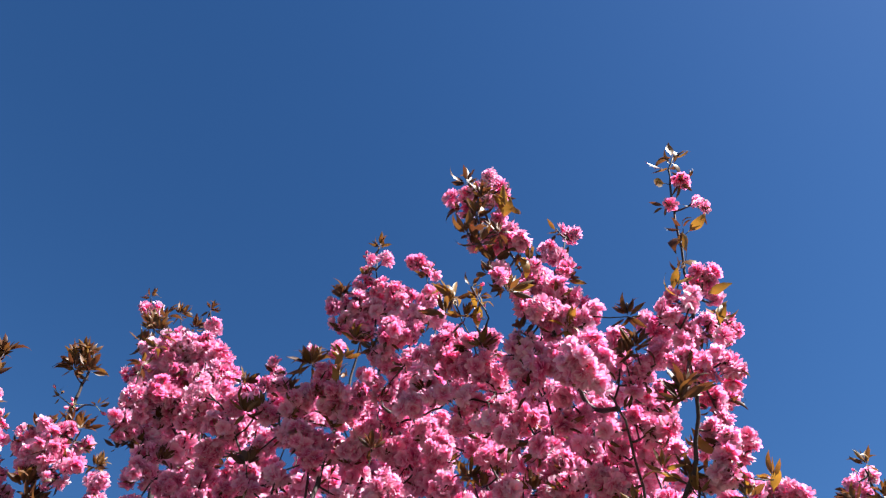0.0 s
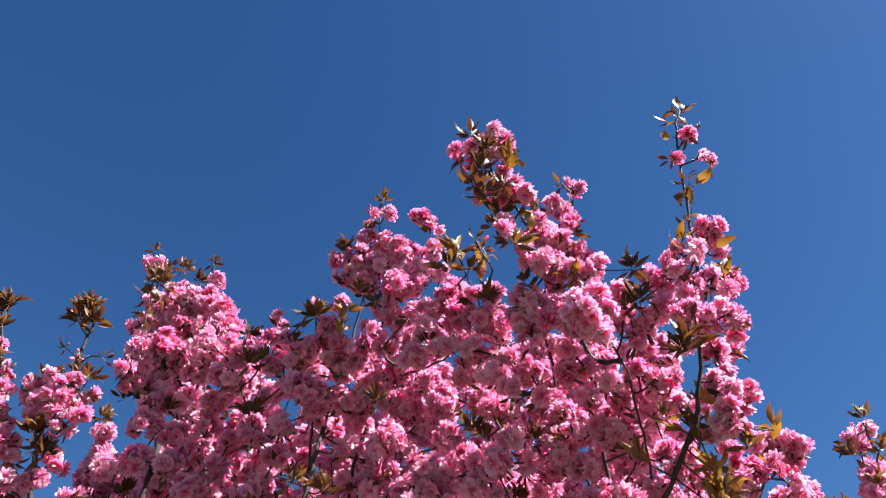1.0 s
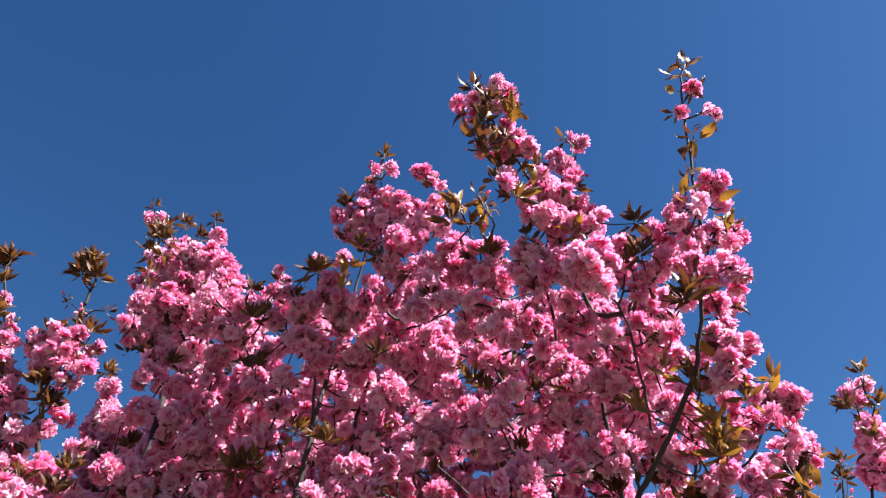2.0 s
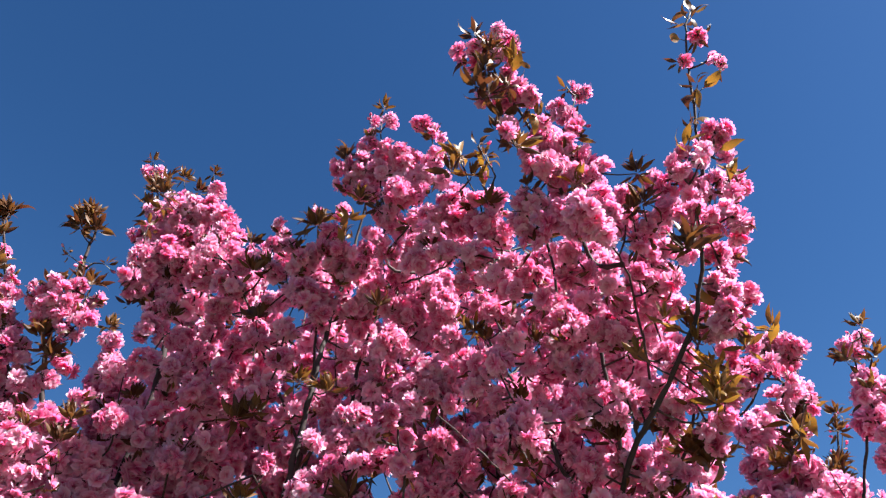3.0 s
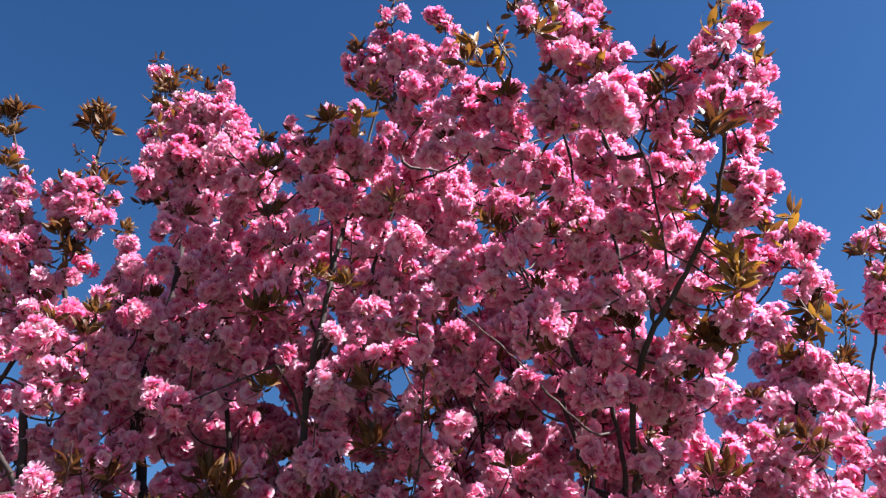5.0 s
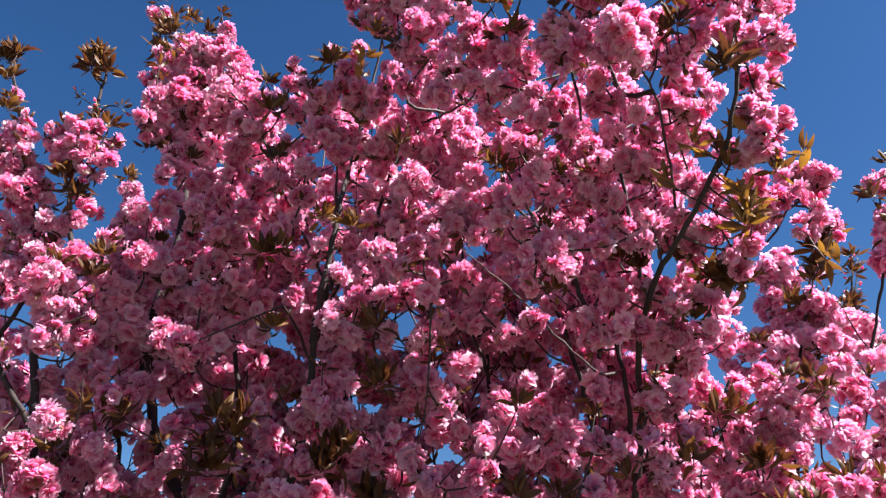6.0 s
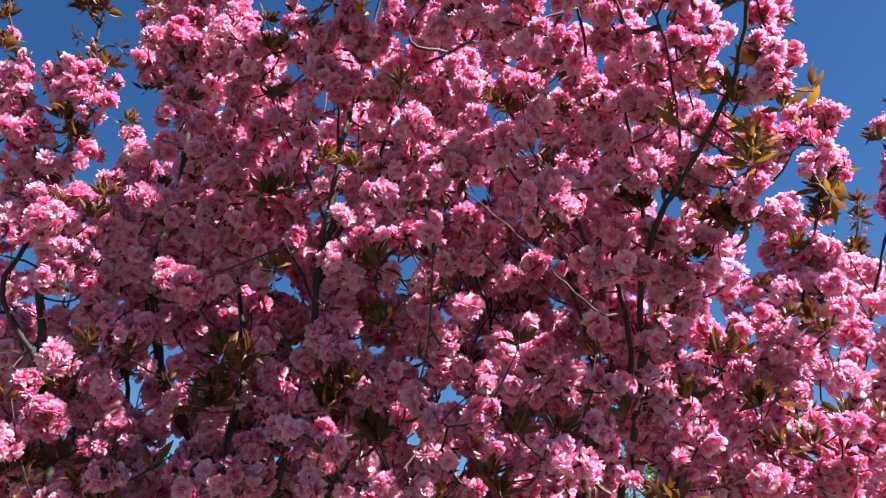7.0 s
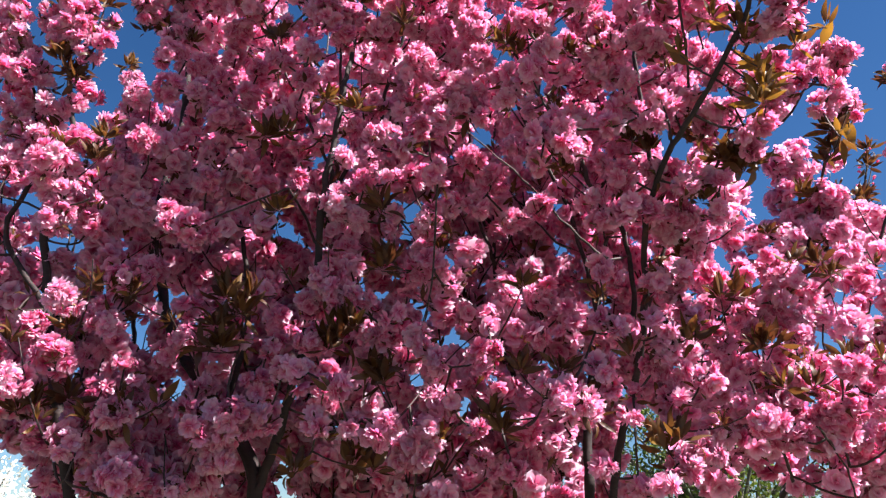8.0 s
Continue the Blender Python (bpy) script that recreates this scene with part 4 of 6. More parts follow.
ball(tree_b, 0.038, (0.350, 1.779, 2.214))
ball(tree_b, 0.039, (0.424, 1.797, 2.222))
ball(tree_b, 0.022, (0.595, 1.766, 2.282))
ball(tree_b, 0.034, (0.301, 1.828, 2.202))
ball(tree_b, 0.051, (-0.063, 1.815, 2.614))
ball(tree_b, 0.048, (-0.007, 1.835, 2.615))
ball(tree_b, 0.044, (-0.039, 1.826, 2.552))
ball(tree_b, 0.040, (0.011, 1.815, 2.524))
ball(tree_b, 0.047, (-0.109, 1.821, 2.548))
ball(tree_b, 0.037, (-0.099, 1.806, 2.484))
ball(tree_b, 0.039, (-0.155, 1.764, 2.448))
ball(tree_b, 0.038, (-0.108, 1.808, 2.327))
ball(tree_b, 0.035, (-0.196, 1.755, 2.395))
ball(tree_b, 0.045, (0.181, 1.668, 2.399))
ball(tree_b, 0.046, (0.239, 1.725, 2.429))
ball(tree_b, 0.041, (0.197, 1.659, 2.346))
ball(tree_b, 0.033, (0.151, 1.663, 2.358))
ball(tree_b, 0.027, (0.216, 1.664, 2.314))
ball(tree_b, 0.044, (0.298, 1.734, 2.662))
ball(tree_b, 0.033, (0.311, 1.671, 2.638))
ball(tree_b, 0.044, (0.123, 1.657, 2.535))
ball(tree_b, 0.042, (0.082, 1.731, 2.515))
ball(tree_b, 0.039, (0.157, 1.666, 2.615))
ball(tree_b, 0.040, (0.069, 1.731, 2.585))
ball(tree_b, 0.035, (0.124, 1.716, 2.473))
ball(tree_b, 0.036, (0.121, 1.730, 2.755))
ball(tree_b, 0.032, (0.171, 1.741, 2.762))
ball(tree_b, 0.036, (0.203, 1.707, 2.571))
ball(tree_b, 0.037, (0.092, 1.727, 2.367))
ball(tree_b, 0.032, (0.140, 1.658, 2.289))
ball(tree_a, 0.056, (-0.289, 2.004, 2.951))
ball(tree_a, 0.049, (-0.344, 1.981, 2.957))
ball(tree_a, 0.049, (-0.177, 1.999, 2.972))
ball(tree_a, 0.041, (-0.251, 1.945, 3.001))
ball(tree_a, 0.049, (-0.119, 2.002, 2.928))
ball(tree_a, 0.048, (-0.063, 2.019, 2.872))
ball(tree_a, 0.049, (-0.166, 1.941, 2.797))
ball(tree_a, 0.046, (-0.218, 1.964, 2.749))
ball(tree_a, 0.039, (-0.096, 1.986, 2.764))
ball(tree_a, 0.043, (-0.314, 2.010, 2.799))
ball(tree_a, 0.048, (-0.008, 1.957, 2.941))
ball(tree_a, 0.046, (0.011, 1.951, 2.805))
ball(tree_a, 0.049, (-0.045, 1.957, 3.012))
ball(tree_a, 0.047, (-0.163, 1.990, 3.086))
ball(tree_a, 0.045, (-0.233, 2.003, 2.671))
ball(tree_a, 0.034, (-0.298, 1.970, 2.652))
ball(tree_a, 0.038, (-0.180, 1.968, 2.691))
ball(tree_a, 0.043, (-0.255, 1.971, 2.539))
ball(tree_a, 0.055, (-0.379, 1.937, 2.315))
ball(tree_a, 0.039, (-0.337, 1.943, 2.274))
ball(tree_a, 0.034, (-0.312, 1.912, 2.356))
ball(tree_a, 0.039, (-0.442, 1.950, 2.542))
ball(tree_a, 0.044, (-0.372, 1.993, 2.602))
ball(tree_a, 0.036, (-0.302, 1.942, 2.542))
ball(tree_a, 0.042, (-0.314, 1.972, 2.468))
ball(tree_a, 0.035, (-0.369, 1.919, 2.442))
ball(tree_a, 0.041, (-0.243, 1.967, 2.397))
ball(tree_a, 0.038, (-0.182, 1.973, 2.417))
ball(tree_a, 0.042, (-0.022, 1.966, 2.466))
ball(tree_a, 0.041, (0.041, 1.952, 2.392))
ball(tree_a, 0.043, (-0.006, 1.949, 2.325))
ball(tree_a, 0.040, (-0.083, 1.963, 2.315))
ball(tree_a, 0.046, (0.087, 1.986, 2.290))
ball(tree_a, 0.033, (-0.229, 1.918, 2.265))
ball(tree_a, 0.035, (-0.139, 1.914, 2.257))
ball(tree_a, 0.040, (0.179, 1.972, 2.320))
ball(tree_a, 0.040, (-0.518, 1.987, 2.510))
ball(tree_a, 0.041, (-0.508, 1.952, 2.389))
ball(tree_a, 0.043, (-0.591, 1.945, 2.597))
ball(tree_a, 0.038, (-0.537, 1.970, 2.650))
ball(tree_a, 0.041, (-0.505, 1.922, 2.721))
ball(tree_a, 0.039, (-0.586, 1.929, 2.787))
ball(tree_a, 0.039, (-0.503, 1.923, 2.825))
ball(tree_a, 0.037, (-0.580, 1.958, 2.939))
ball(tree_c, 0.067, (1.345, 2.833, 2.994))
ball(tree_c, 0.052, (1.270, 2.826, 2.950))
ball(tree_c, 0.053, (1.378, 2.867, 2.932))
ball(tree_c, 0.048, (1.297, 2.891, 2.904))
ball(tree_c, 0.042, (1.282, 2.832, 2.813))
ball(tree_c, 0.069, (1.407, 2.868, 2.757))
ball(tree_c, 0.058, (1.470, 2.842, 2.770))
ball(tree_c, 0.042, (1.520, 2.882, 2.764))
ball(tree_c, 0.063, (1.312, 2.858, 2.681))
ball(tree_c, 0.067, (1.358, 2.829, 2.647))
ball(tree_c, 0.055, (1.420, 2.825, 2.623))
ball(tree_c, 0.061, (1.246, 2.807, 2.592))
ball(tree_c, 0.056, (1.132, 2.848, 2.607))
ball(tree_c, 0.049, (1.044, 2.839, 2.604))
ball(tree_c, 0.059, (1.648, 2.991, 2.737))
ball(tree_c, 0.067, (1.721, 3.007, 2.719))
ball(tree_c, 0.052, (1.769, 3.004, 2.694))
ball(tree_c, 0.052, (1.733, 3.045, 2.661))
ball(tree_c, 0.051, (1.615, 2.988, 2.663))
ball(tree_c, 0.042, (1.531, 2.294, 3.054))
ball(tree_c, 0.025, (1.425, 2.248, 2.988))
ball(tree_c, 0.029, (1.465, 2.259, 2.971))
ball(tree_c, 0.049, (1.441, 2.247, 2.797))
ball(tree_c, 0.044, (1.520, 2.280, 2.821))
ball(tree_c, 0.040, (1.466, 2.279, 2.865))
ball(tree_c, 0.042, (1.441, 2.255, 2.714))
ball(tree_c, 0.041, (1.443, 2.248, 2.648))
ball(tree_c, 0.037, (1.434, 2.270, 2.578))
ball(tree_b, 0.049, (0.489, 1.868, 2.222))
ball(tree_b, 0.041, (0.540, 1.882, 2.253))
ball(tree_a, 0.053, (-0.746, 1.856, 2.203))
ball(tree_a, 0.042, (-0.824, 1.885, 2.250))
ball(tree_a, 0.028, (-0.370, 1.812, 1.684))
ball(tree_a, 0.023, (-0.381, 1.824, 1.705))
ball(tree_a, 0.033, (-0.297, 1.830, 1.694))
ball(tree_a, 0.034, (-0.274, 1.844, 1.709))
ball(tree_a, 0.041, (-0.219, 1.824, 1.694))
ball(tree_a, 0.031, (-0.246, 1.842, 1.671))
ball(tree_a, 0.030, (-0.321, 1.753, 1.761))
ball(tree_a, 0.023, (-0.350, 1.797, 1.783))
ball(tree_a, 0.024, (-0.408, 1.844, 1.820))
ball(tree_a, 0.029, (-0.426, 1.815, 1.799))
ball(tree_a, 0.042, (-0.740, 2.060, 1.837))
ball(tree_a, 0.034, (-0.731, 1.981, 1.763))
ball(tree_a, 0.049, (-0.689, 2.017, 1.741))
ball(tree_a, 0.048, (-0.625, 1.995, 1.745))
ball(tree_a, 0.043, (-0.589, 2.024, 1.736))
ball(tree_a, 0.038, (-0.547, 2.027, 1.744))
ball(tree_a, 0.034, (-0.697, 1.971, 1.706))
ball(tree_a, 0.034, (-0.633, 1.992, 1.710))
ball(tree_a, 0.033, (-0.622, 1.998, 1.945))
ball(tree_a, 0.031, (-0.653, 2.062, 1.986))
ball(tree_a, 0.045, (-0.577, 2.047, 1.836))
ball(tree_a, 0.035, (-0.504, 1.986, 1.852))
ball(tree_a, 0.037, (-0.559, 2.050, 1.944))
ball(tree_a, 0.042, (-1.176, 2.159, 1.954))
ball(tree_a, 0.044, (-1.074, 2.100, 1.922))
ball(tree_a, 0.044, (-1.001, 2.106, 1.941))
ball(tree_a, 0.040, (-1.017, 2.087, 1.826))
ball(tree_a, 0.043, (-0.926, 2.085, 1.841))
ball(tree_a, 0.037, (-0.962, 2.077, 1.886))
ball(tree_a, 0.032, (-1.033, 2.100, 2.037))
ball(tree_a, 0.046, (-1.016, 2.130, 2.133))
ball(tree_a, 0.042, (-0.930, 2.070, 2.163))
ball(tree_a, 0.044, (-0.999, 2.138, 2.207))
ball(tree_a, 0.040, (-1.086, 2.104, 2.211))
ball(tree_a, 0.042, (-0.826, 2.101, 2.055))
ball(tree_a, 0.039, (-0.818, 2.152, 1.987))
ball(tree_a, 0.036, (-0.975, 2.118, 1.697))
ball(tree_a, 0.033, (-0.934, 2.102, 1.680))
ball(tree_a, 0.039, (-0.886, 2.118, 1.712))
ball(tree_a, 0.040, (-0.837, 2.140, 1.731))
ball(tree_a, 0.039, (-1.065, 2.076, 1.719))
ball(tree_a, 0.040, (-1.061, 2.168, 1.703))
ball(tree_a, 0.043, (-0.989, 2.072, 1.578))
ball(tree_a, 0.045, (-0.953, 2.145, 1.599))
ball(tree_a, 0.036, (-0.993, 2.154, 1.628))
ball(tree_a, 0.043, (-0.851, 2.072, 1.621))
ball(tree_a, 0.045, (-0.805, 2.149, 1.615))
ball(tree_a, 0.041, (-0.728, 2.107, 1.598))
ball(tree_a, 0.039, (-0.822, 2.128, 1.670))
ball(tree_a, 0.038, (-0.725, 2.071, 1.664))
ball(tree_a, 0.037, (-0.871, 2.075, 1.566))
ball(tree_b, 0.032, (-0.156, 1.948, 1.941))
ball(tree_b, 0.039, (-0.206, 2.026, 1.939))
ball(tree_b, 0.037, (-0.149, 1.950, 1.911))
ball(tree_b, 0.038, (-0.188, 2.006, 1.889))
ball(tree_b, 0.044, (0.003, 2.023, 1.894))
ball(tree_b, 0.036, (0.033, 2.024, 1.925))
ball(tree_b, 0.045, (-0.117, 1.964, 2.141))
ball(tree_b, 0.042, (-0.162, 1.965, 2.125))
ball(tree_b, 0.033, (-0.072, 1.982, 2.091))
ball(tree_b, 0.037, (-0.057, 2.008, 2.142))
ball(tree_b, 0.044, (-0.366, 1.941, 2.051))
ball(tree_b, 0.040, (-0.425, 2.005, 2.090))
ball(tree_b, 0.040, (-0.316, 2.010, 2.060))
ball(tree_b, 0.041, (-0.354, 2.016, 2.161))
ball(tree_b, 0.035, (-0.215, 1.934, 1.988))
ball(tree_b, 0.037, (-0.195, 2.025, 2.065))
ball(tree_b, 0.037, (-0.097, 1.939, 1.873))
ball(tree_b, 0.032, (-0.259, 1.964, 1.937))
ball(tree_b, 0.035, (-0.244, 1.991, 1.870))
ball(tree_b, 0.033, (-0.308, 2.022, 1.892))
ball(tree_b, 0.038, (0.022, 2.104, 2.044))
ball(tree_b, 0.036, (0.105, 2.162, 2.046))
ball(tree_b, 0.035, (-0.041, 2.125, 2.050))
ball(tree_b, 0.040, (0.161, 2.101, 1.978))
ball(tree_b, 0.044, (0.227, 2.102, 2.044))
ball(tree_b, 0.044, (0.181, 2.088, 2.106))
ball(tree_b, 0.040, (0.251, 2.078, 1.988))
ball(tree_b, 0.037, (0.299, 2.085, 1.990))
ball(tree_b, 0.037, (-0.103, 2.139, 1.844))
ball(tree_b, 0.041, (-0.025, 2.170, 1.851))
ball(tree_b, 0.036, (-0.071, 2.086, 1.788))
ball(tree_b, 0.032, (-0.011, 2.075, 1.728))
ball(tree_b, 0.031, (-0.072, 2.169, 1.758))
ball(tree_b, 0.030, (-0.132, 2.123, 1.795))
ball(tree_b, 0.043, (0.050, 2.111, 1.839))
ball(tree_b, 0.044, (0.122, 2.094, 1.732))
ball(tree_b, 0.043, (0.172, 2.129, 1.798))
ball(tree_b, 0.042, (0.201, 2.153, 1.713))
ball(tree_b, 0.044, (-0.173, 2.116, 1.661))
ball(tree_b, 0.039, (-0.204, 2.112, 1.689))
ball(tree_b, 0.043, (0.074, 2.076, 1.617))
ball(tree_b, 0.042, (0.138, 2.162, 1.598))
ball(tree_b, 0.035, (0.003, 2.073, 1.657))
ball(tree_b, 0.032, (0.205, 2.119, 1.581))
ball(tree_b, 0.032, (-0.070, 2.154, 1.581))
ball(tree_b, 0.033, (0.170, 2.083, 1.864))
ball(tree_b, 0.028, (0.153, 1.823, 1.779))
ball(tree_b, 0.034, (0.208, 1.845, 1.784))
ball(tree_b, 0.031, (0.188, 1.813, 1.739))
ball(tree_b, 0.036, (0.254, 1.829, 1.736))
ball(tree_b, 0.030, (0.218, 1.761, 1.742))
ball(tree_b, 0.037, (0.298, 1.913, 1.970))
ball(tree_b, 0.036, (0.333, 1.885, 1.947))
ball(tree_b, 0.029, (0.374, 1.954, 1.938))
ball(tree_b, 0.039, (0.445, 1.899, 1.937))
ball(tree_b, 0.039, (0.459, 1.915, 1.899))
ball(tree_b, 0.040, (0.442, 1.970, 1.869))
ball(tree_b, 0.037, (0.492, 1.955, 1.852))
ball(tree_b, 0.028, (0.379, 1.968, 1.797))
ball(tree_b, 0.021, (0.362, 1.915, 1.740))
ball(tree_b, 0.038, (0.451, 1.919, 2.078))
ball(tree_b, 0.038, (0.512, 1.943, 2.056))
ball(tree_b, 0.028, (0.540, 1.918, 1.987))
ball(tree_b, 0.037, (0.520, 1.899, 2.101))
ball(tree_b, 0.035, (0.545, 1.910, 2.169))
ball(tree_b, 0.034, (0.302, 1.885, 2.095))
ball(tree_b, 0.029, (0.342, 1.908, 2.089))
ball(tree_b, 0.036, (0.462, 1.969, 1.798))
ball(tree_b, 0.036, (0.469, 1.966, 1.743))
ball(tree_b, 0.030, (0.489, 1.933, 1.764))
ball(tree_b, 0.027, (0.533, 1.920, 1.816))
ball(tree_b, 0.025, (0.551, 1.904, 1.840))
ball(tree_b, 0.035, (0.283, 1.879, 1.846))
ball(tree_b, 0.032, (0.311, 1.897, 1.810))
ball(tree_b, 0.032, (0.435, 1.948, 1.996))
ball(tree_b, 0.037, (0.370, 1.957, 1.583))
ball(tree_b, 0.036, (0.409, 1.906, 1.580))
ball(tree_b, 0.035, (0.466, 1.949, 1.634))
ball(tree_b, 0.032, (0.490, 1.947, 1.622))
ball(tree_b, 0.032, (0.291, 1.939, 1.619))
ball(tree_b, 0.027, (0.431, 1.936, 1.711))
ball(tree_c, 0.045, (0.780, 2.146, 2.094))
ball(tree_c, 0.041, (0.727, 2.106, 2.048))
ball(tree_c, 0.038, (0.765, 2.140, 2.009))
ball(tree_c, 0.057, (0.874, 2.098, 2.112))
ball(tree_c, 0.045, (0.843, 2.119, 2.153))
ball(tree_c, 0.045, (0.943, 2.147, 2.112))
ball(tree_c, 0.045, (0.866, 2.139, 2.059))
ball(tree_c, 0.037, (0.894, 2.099, 2.046))
ball(tree_c, 0.039, (0.815, 2.165, 2.067))
ball(tree_c, 0.039, (0.759, 2.135, 2.194))
ball(tree_c, 0.043, (0.842, 2.128, 2.226))
ball(tree_c, 0.027, (0.861, 2.071, 1.974))
ball(tree_c, 0.032, (0.645, 2.125, 2.087))
ball(tree_c, 0.034, (0.639, 2.095, 1.995))
ball(tree_c, 0.032, (0.683, 2.137, 1.992))
ball(tree_c, 0.040, (0.771, 2.116, 1.907))
ball(tree_c, 0.038, (0.850, 2.152, 1.932))
ball(tree_c, 0.040, (0.864, 2.135, 1.881))
ball(tree_c, 0.043, (0.787, 2.150, 1.838))
ball(tree_c, 0.042, (0.719, 2.105, 1.798))
ball(tree_c, 0.042, (0.836, 2.134, 1.805))
ball(tree_c, 0.039, (0.894, 2.144, 1.777))
ball(tree_c, 0.034, (0.706, 2.153, 1.900))
ball(tree_c, 0.036, (0.652, 2.105, 1.842))
ball(tree_c, 0.040, (0.704, 2.154, 1.777))
ball(tree_c, 0.042, (0.639, 2.157, 1.732))
ball(tree_c, 0.033, (0.599, 2.139, 1.700))
ball(tree_c, 0.039, (0.730, 2.168, 1.720))
ball(tree_c, 0.042, (0.807, 2.166, 1.735))
ball(tree_c, 0.041, (0.844, 2.122, 1.714))
ball(tree_c, 0.042, (0.949, 2.123, 1.803))
ball(tree_c, 0.032, (0.974, 2.087, 1.797))
ball(tree_c, 0.037, (0.959, 2.154, 1.855))
ball(tree_c, 0.058, (1.358, 2.644, 2.415))
ball(tree_c, 0.040, (1.378, 2.598, 2.333))
ball(tree_c, 0.040, (1.227, 2.619, 2.213))
ball(tree_c, 0.032, (1.306, 2.622, 2.215))
ball(tree_c, 0.052, (0.935, 2.623, 1.723))
ball(tree_c, 0.043, (1.003, 2.567, 1.726))
ball(tree_c, 0.041, (0.847, 2.628, 1.732))
ball(tree_c, 0.040, (1.132, 2.608, 1.750))
ball(tree_c, 0.042, (1.213, 2.617, 2.051))
ball(tree_c, 0.038, (1.253, 2.592, 2.026))
ball(tree_c, 0.027, (1.147, 2.612, 2.011))
ball(tree_c, 0.055, (1.389, 2.627, 2.135))
ball(tree_c, 0.043, (1.339, 2.614, 2.111))
ball(tree_c, 0.039, (1.414, 2.622, 2.174))
ball(tree_c, 0.049, (1.319, 2.553, 2.036))
ball(tree_c, 0.048, (1.334, 2.566, 1.945))
ball(tree_c, 0.048, (1.285, 2.594, 1.821))
ball(tree_c, 0.048, (1.317, 2.615, 1.752))
ball(tree_c, 0.036, (1.204, 2.572, 1.746))
ball(tree_c, 0.047, (1.242, 2.619, 1.647))
ball(tree_c, 0.040, (1.292, 2.613, 1.647))
ball(tree_c, 0.046, (0.737, 2.554, 1.636))
ball(tree_c, 0.036, (0.720, 2.597, 1.674))
ball(tree_c, 0.036, (1.063, 2.573, 1.658))
ball(tree_a, 0.043, (-1.062, 2.058, 3.424))
ball(tree_a, 0.039, (-1.056, 2.052, 3.494))
ball(tree_a, 0.047, (-0.966, 2.038, 3.451))
ball(tree_a, 0.052, (-0.954, 2.082, 3.439))
ball(tree_a, 0.034, (-1.099, 2.030, 3.349))
ball(tree_a, 0.030, (-1.103, 2.060, 3.411))
ball(tree_a, 0.038, (-0.806, 2.084, 3.348))
ball(tree_a, 0.046, (-0.831, 2.035, 3.318))
ball(tree_a, 0.047, (-0.980, 2.063, 3.343))
ball(tree_a, 0.038, (-1.105, 2.067, 3.289))
ball(tree_a, 0.041, (-1.033, 2.032, 3.213))
ball(tree_a, 0.032, (-1.123, 2.053, 3.182))
ball(tree_a, 0.047, (-1.036, 2.072, 3.388))
ball(tree_b, 0.021, (0.764, 1.310, 3.512))
ball(tree_b, 0.016, (0.786, 1.310, 3.525))
ball(tree_b, 0.019, (0.688, 1.310, 3.385))
ball(tree_b, 0.017, (0.790, 1.310, 3.404))
ball(tree_b, 0.018, (0.784, 1.310, 3.352))
ball(tree_e, 0.036, (-1.312, 1.898, 2.951))
ball(tree_e, 0.039, (-1.291, 1.909, 2.891))
ball(tree_e, 0.025, (-1.326, 1.910, 2.930))
ball(tree_e, 0.022, (-1.255, 1.879, 2.978))
ball(tree_e, 0.039, (-1.214, 1.871, 2.905))
ball(tree_e, 0.032, (-1.190, 1.892, 2.945))
ball(tree_e, 0.035, (-1.201, 1.886, 2.895))
ball(tree_e, 0.023, (-1.134, 1.919, 2.932))
ball(tree_e, 0.036, (-1.159, 1.911, 2.870))
ball(tree_e, 0.035, (-1.189, 1.906, 2.833))
ball(tree_e, 0.032, (-1.261, 1.903, 2.827))
ball(tree_e, 0.031, (-1.162, 1.910, 2.809))
ball(tree_e, 0.028, (-1.115, 1.879, 2.820))
ball(tree_e, 0.015, (-1.175, 1.896, 2.750))
ball(tree_e, 0.028, (-1.223, 1.880, 2.857))
ball(tree_e, 0.041, (-1.494, 1.944, 2.990))
ball(tree_e, 0.023, (-1.399, 1.894, 2.924))
ball(tree_e, 0.040, (-1.479, 1.939, 2.922))
ball(tree_e, 0.039, (-1.393, 1.894, 2.847))
ball(tree_e, 0.034, (-1.379, 1.931, 2.830))
ball(tree_e, 0.046, (-1.420, 1.910, 2.815))
ball(tree_e, 0.038, (-1.336, 1.914, 2.764))
ball(tree_e, 0.033, (-1.320, 1.941, 2.761))
ball(tree_e, 0.044, (-1.344, 1.891, 2.716))
ball(tree_e, 0.041, (-1.404, 1.894, 2.739))
ball(tree_e, 0.030, (-1.296, 1.945, 2.720))
ball(tree_e, 0.023, (-1.525, 1.921, 3.128))
ball(tree_e, 0.024, (-1.420, 1.895, 3.012))
ball(tree_e, 0.047, (-1.529, 1.949, 2.889))
ball(tree_e, 0.046, (-1.506, 1.947, 2.799))
ball(tree_e, 0.040, (-1.516, 1.897, 2.939))
ball(tree_e, 0.029, (-1.242, 2.045, 2.783))
ball(tree_e, 0.029, (-1.206, 2.028, 2.745))
ball(tree_e, 0.040, (-1.218, 2.069, 1.929))
ball(tree_e, 0.031, (-1.209, 2.087, 1.950))
ball(tree_e, 0.037, (-1.259, 2.060, 1.895))
ball(tree_e, 0.034, (-1.296, 2.092, 1.871))
ball(tree_e, 0.030, (-1.224, 2.053, 1.802))
ball(tree_e, 0.052, (-1.368, 2.417, 2.136))
ball(tree_e, 0.054, (-1.500, 2.482, 2.136))
ball(tree_e, 0.045, (-1.536, 2.440, 2.143))
ball(tree_e, 0.050, (-1.537, 2.442, 2.224))
ball(tree_e, 0.050, (-1.392, 2.460, 2.230))
ball(tree_e, 0.047, (-1.337, 2.448, 1.845))
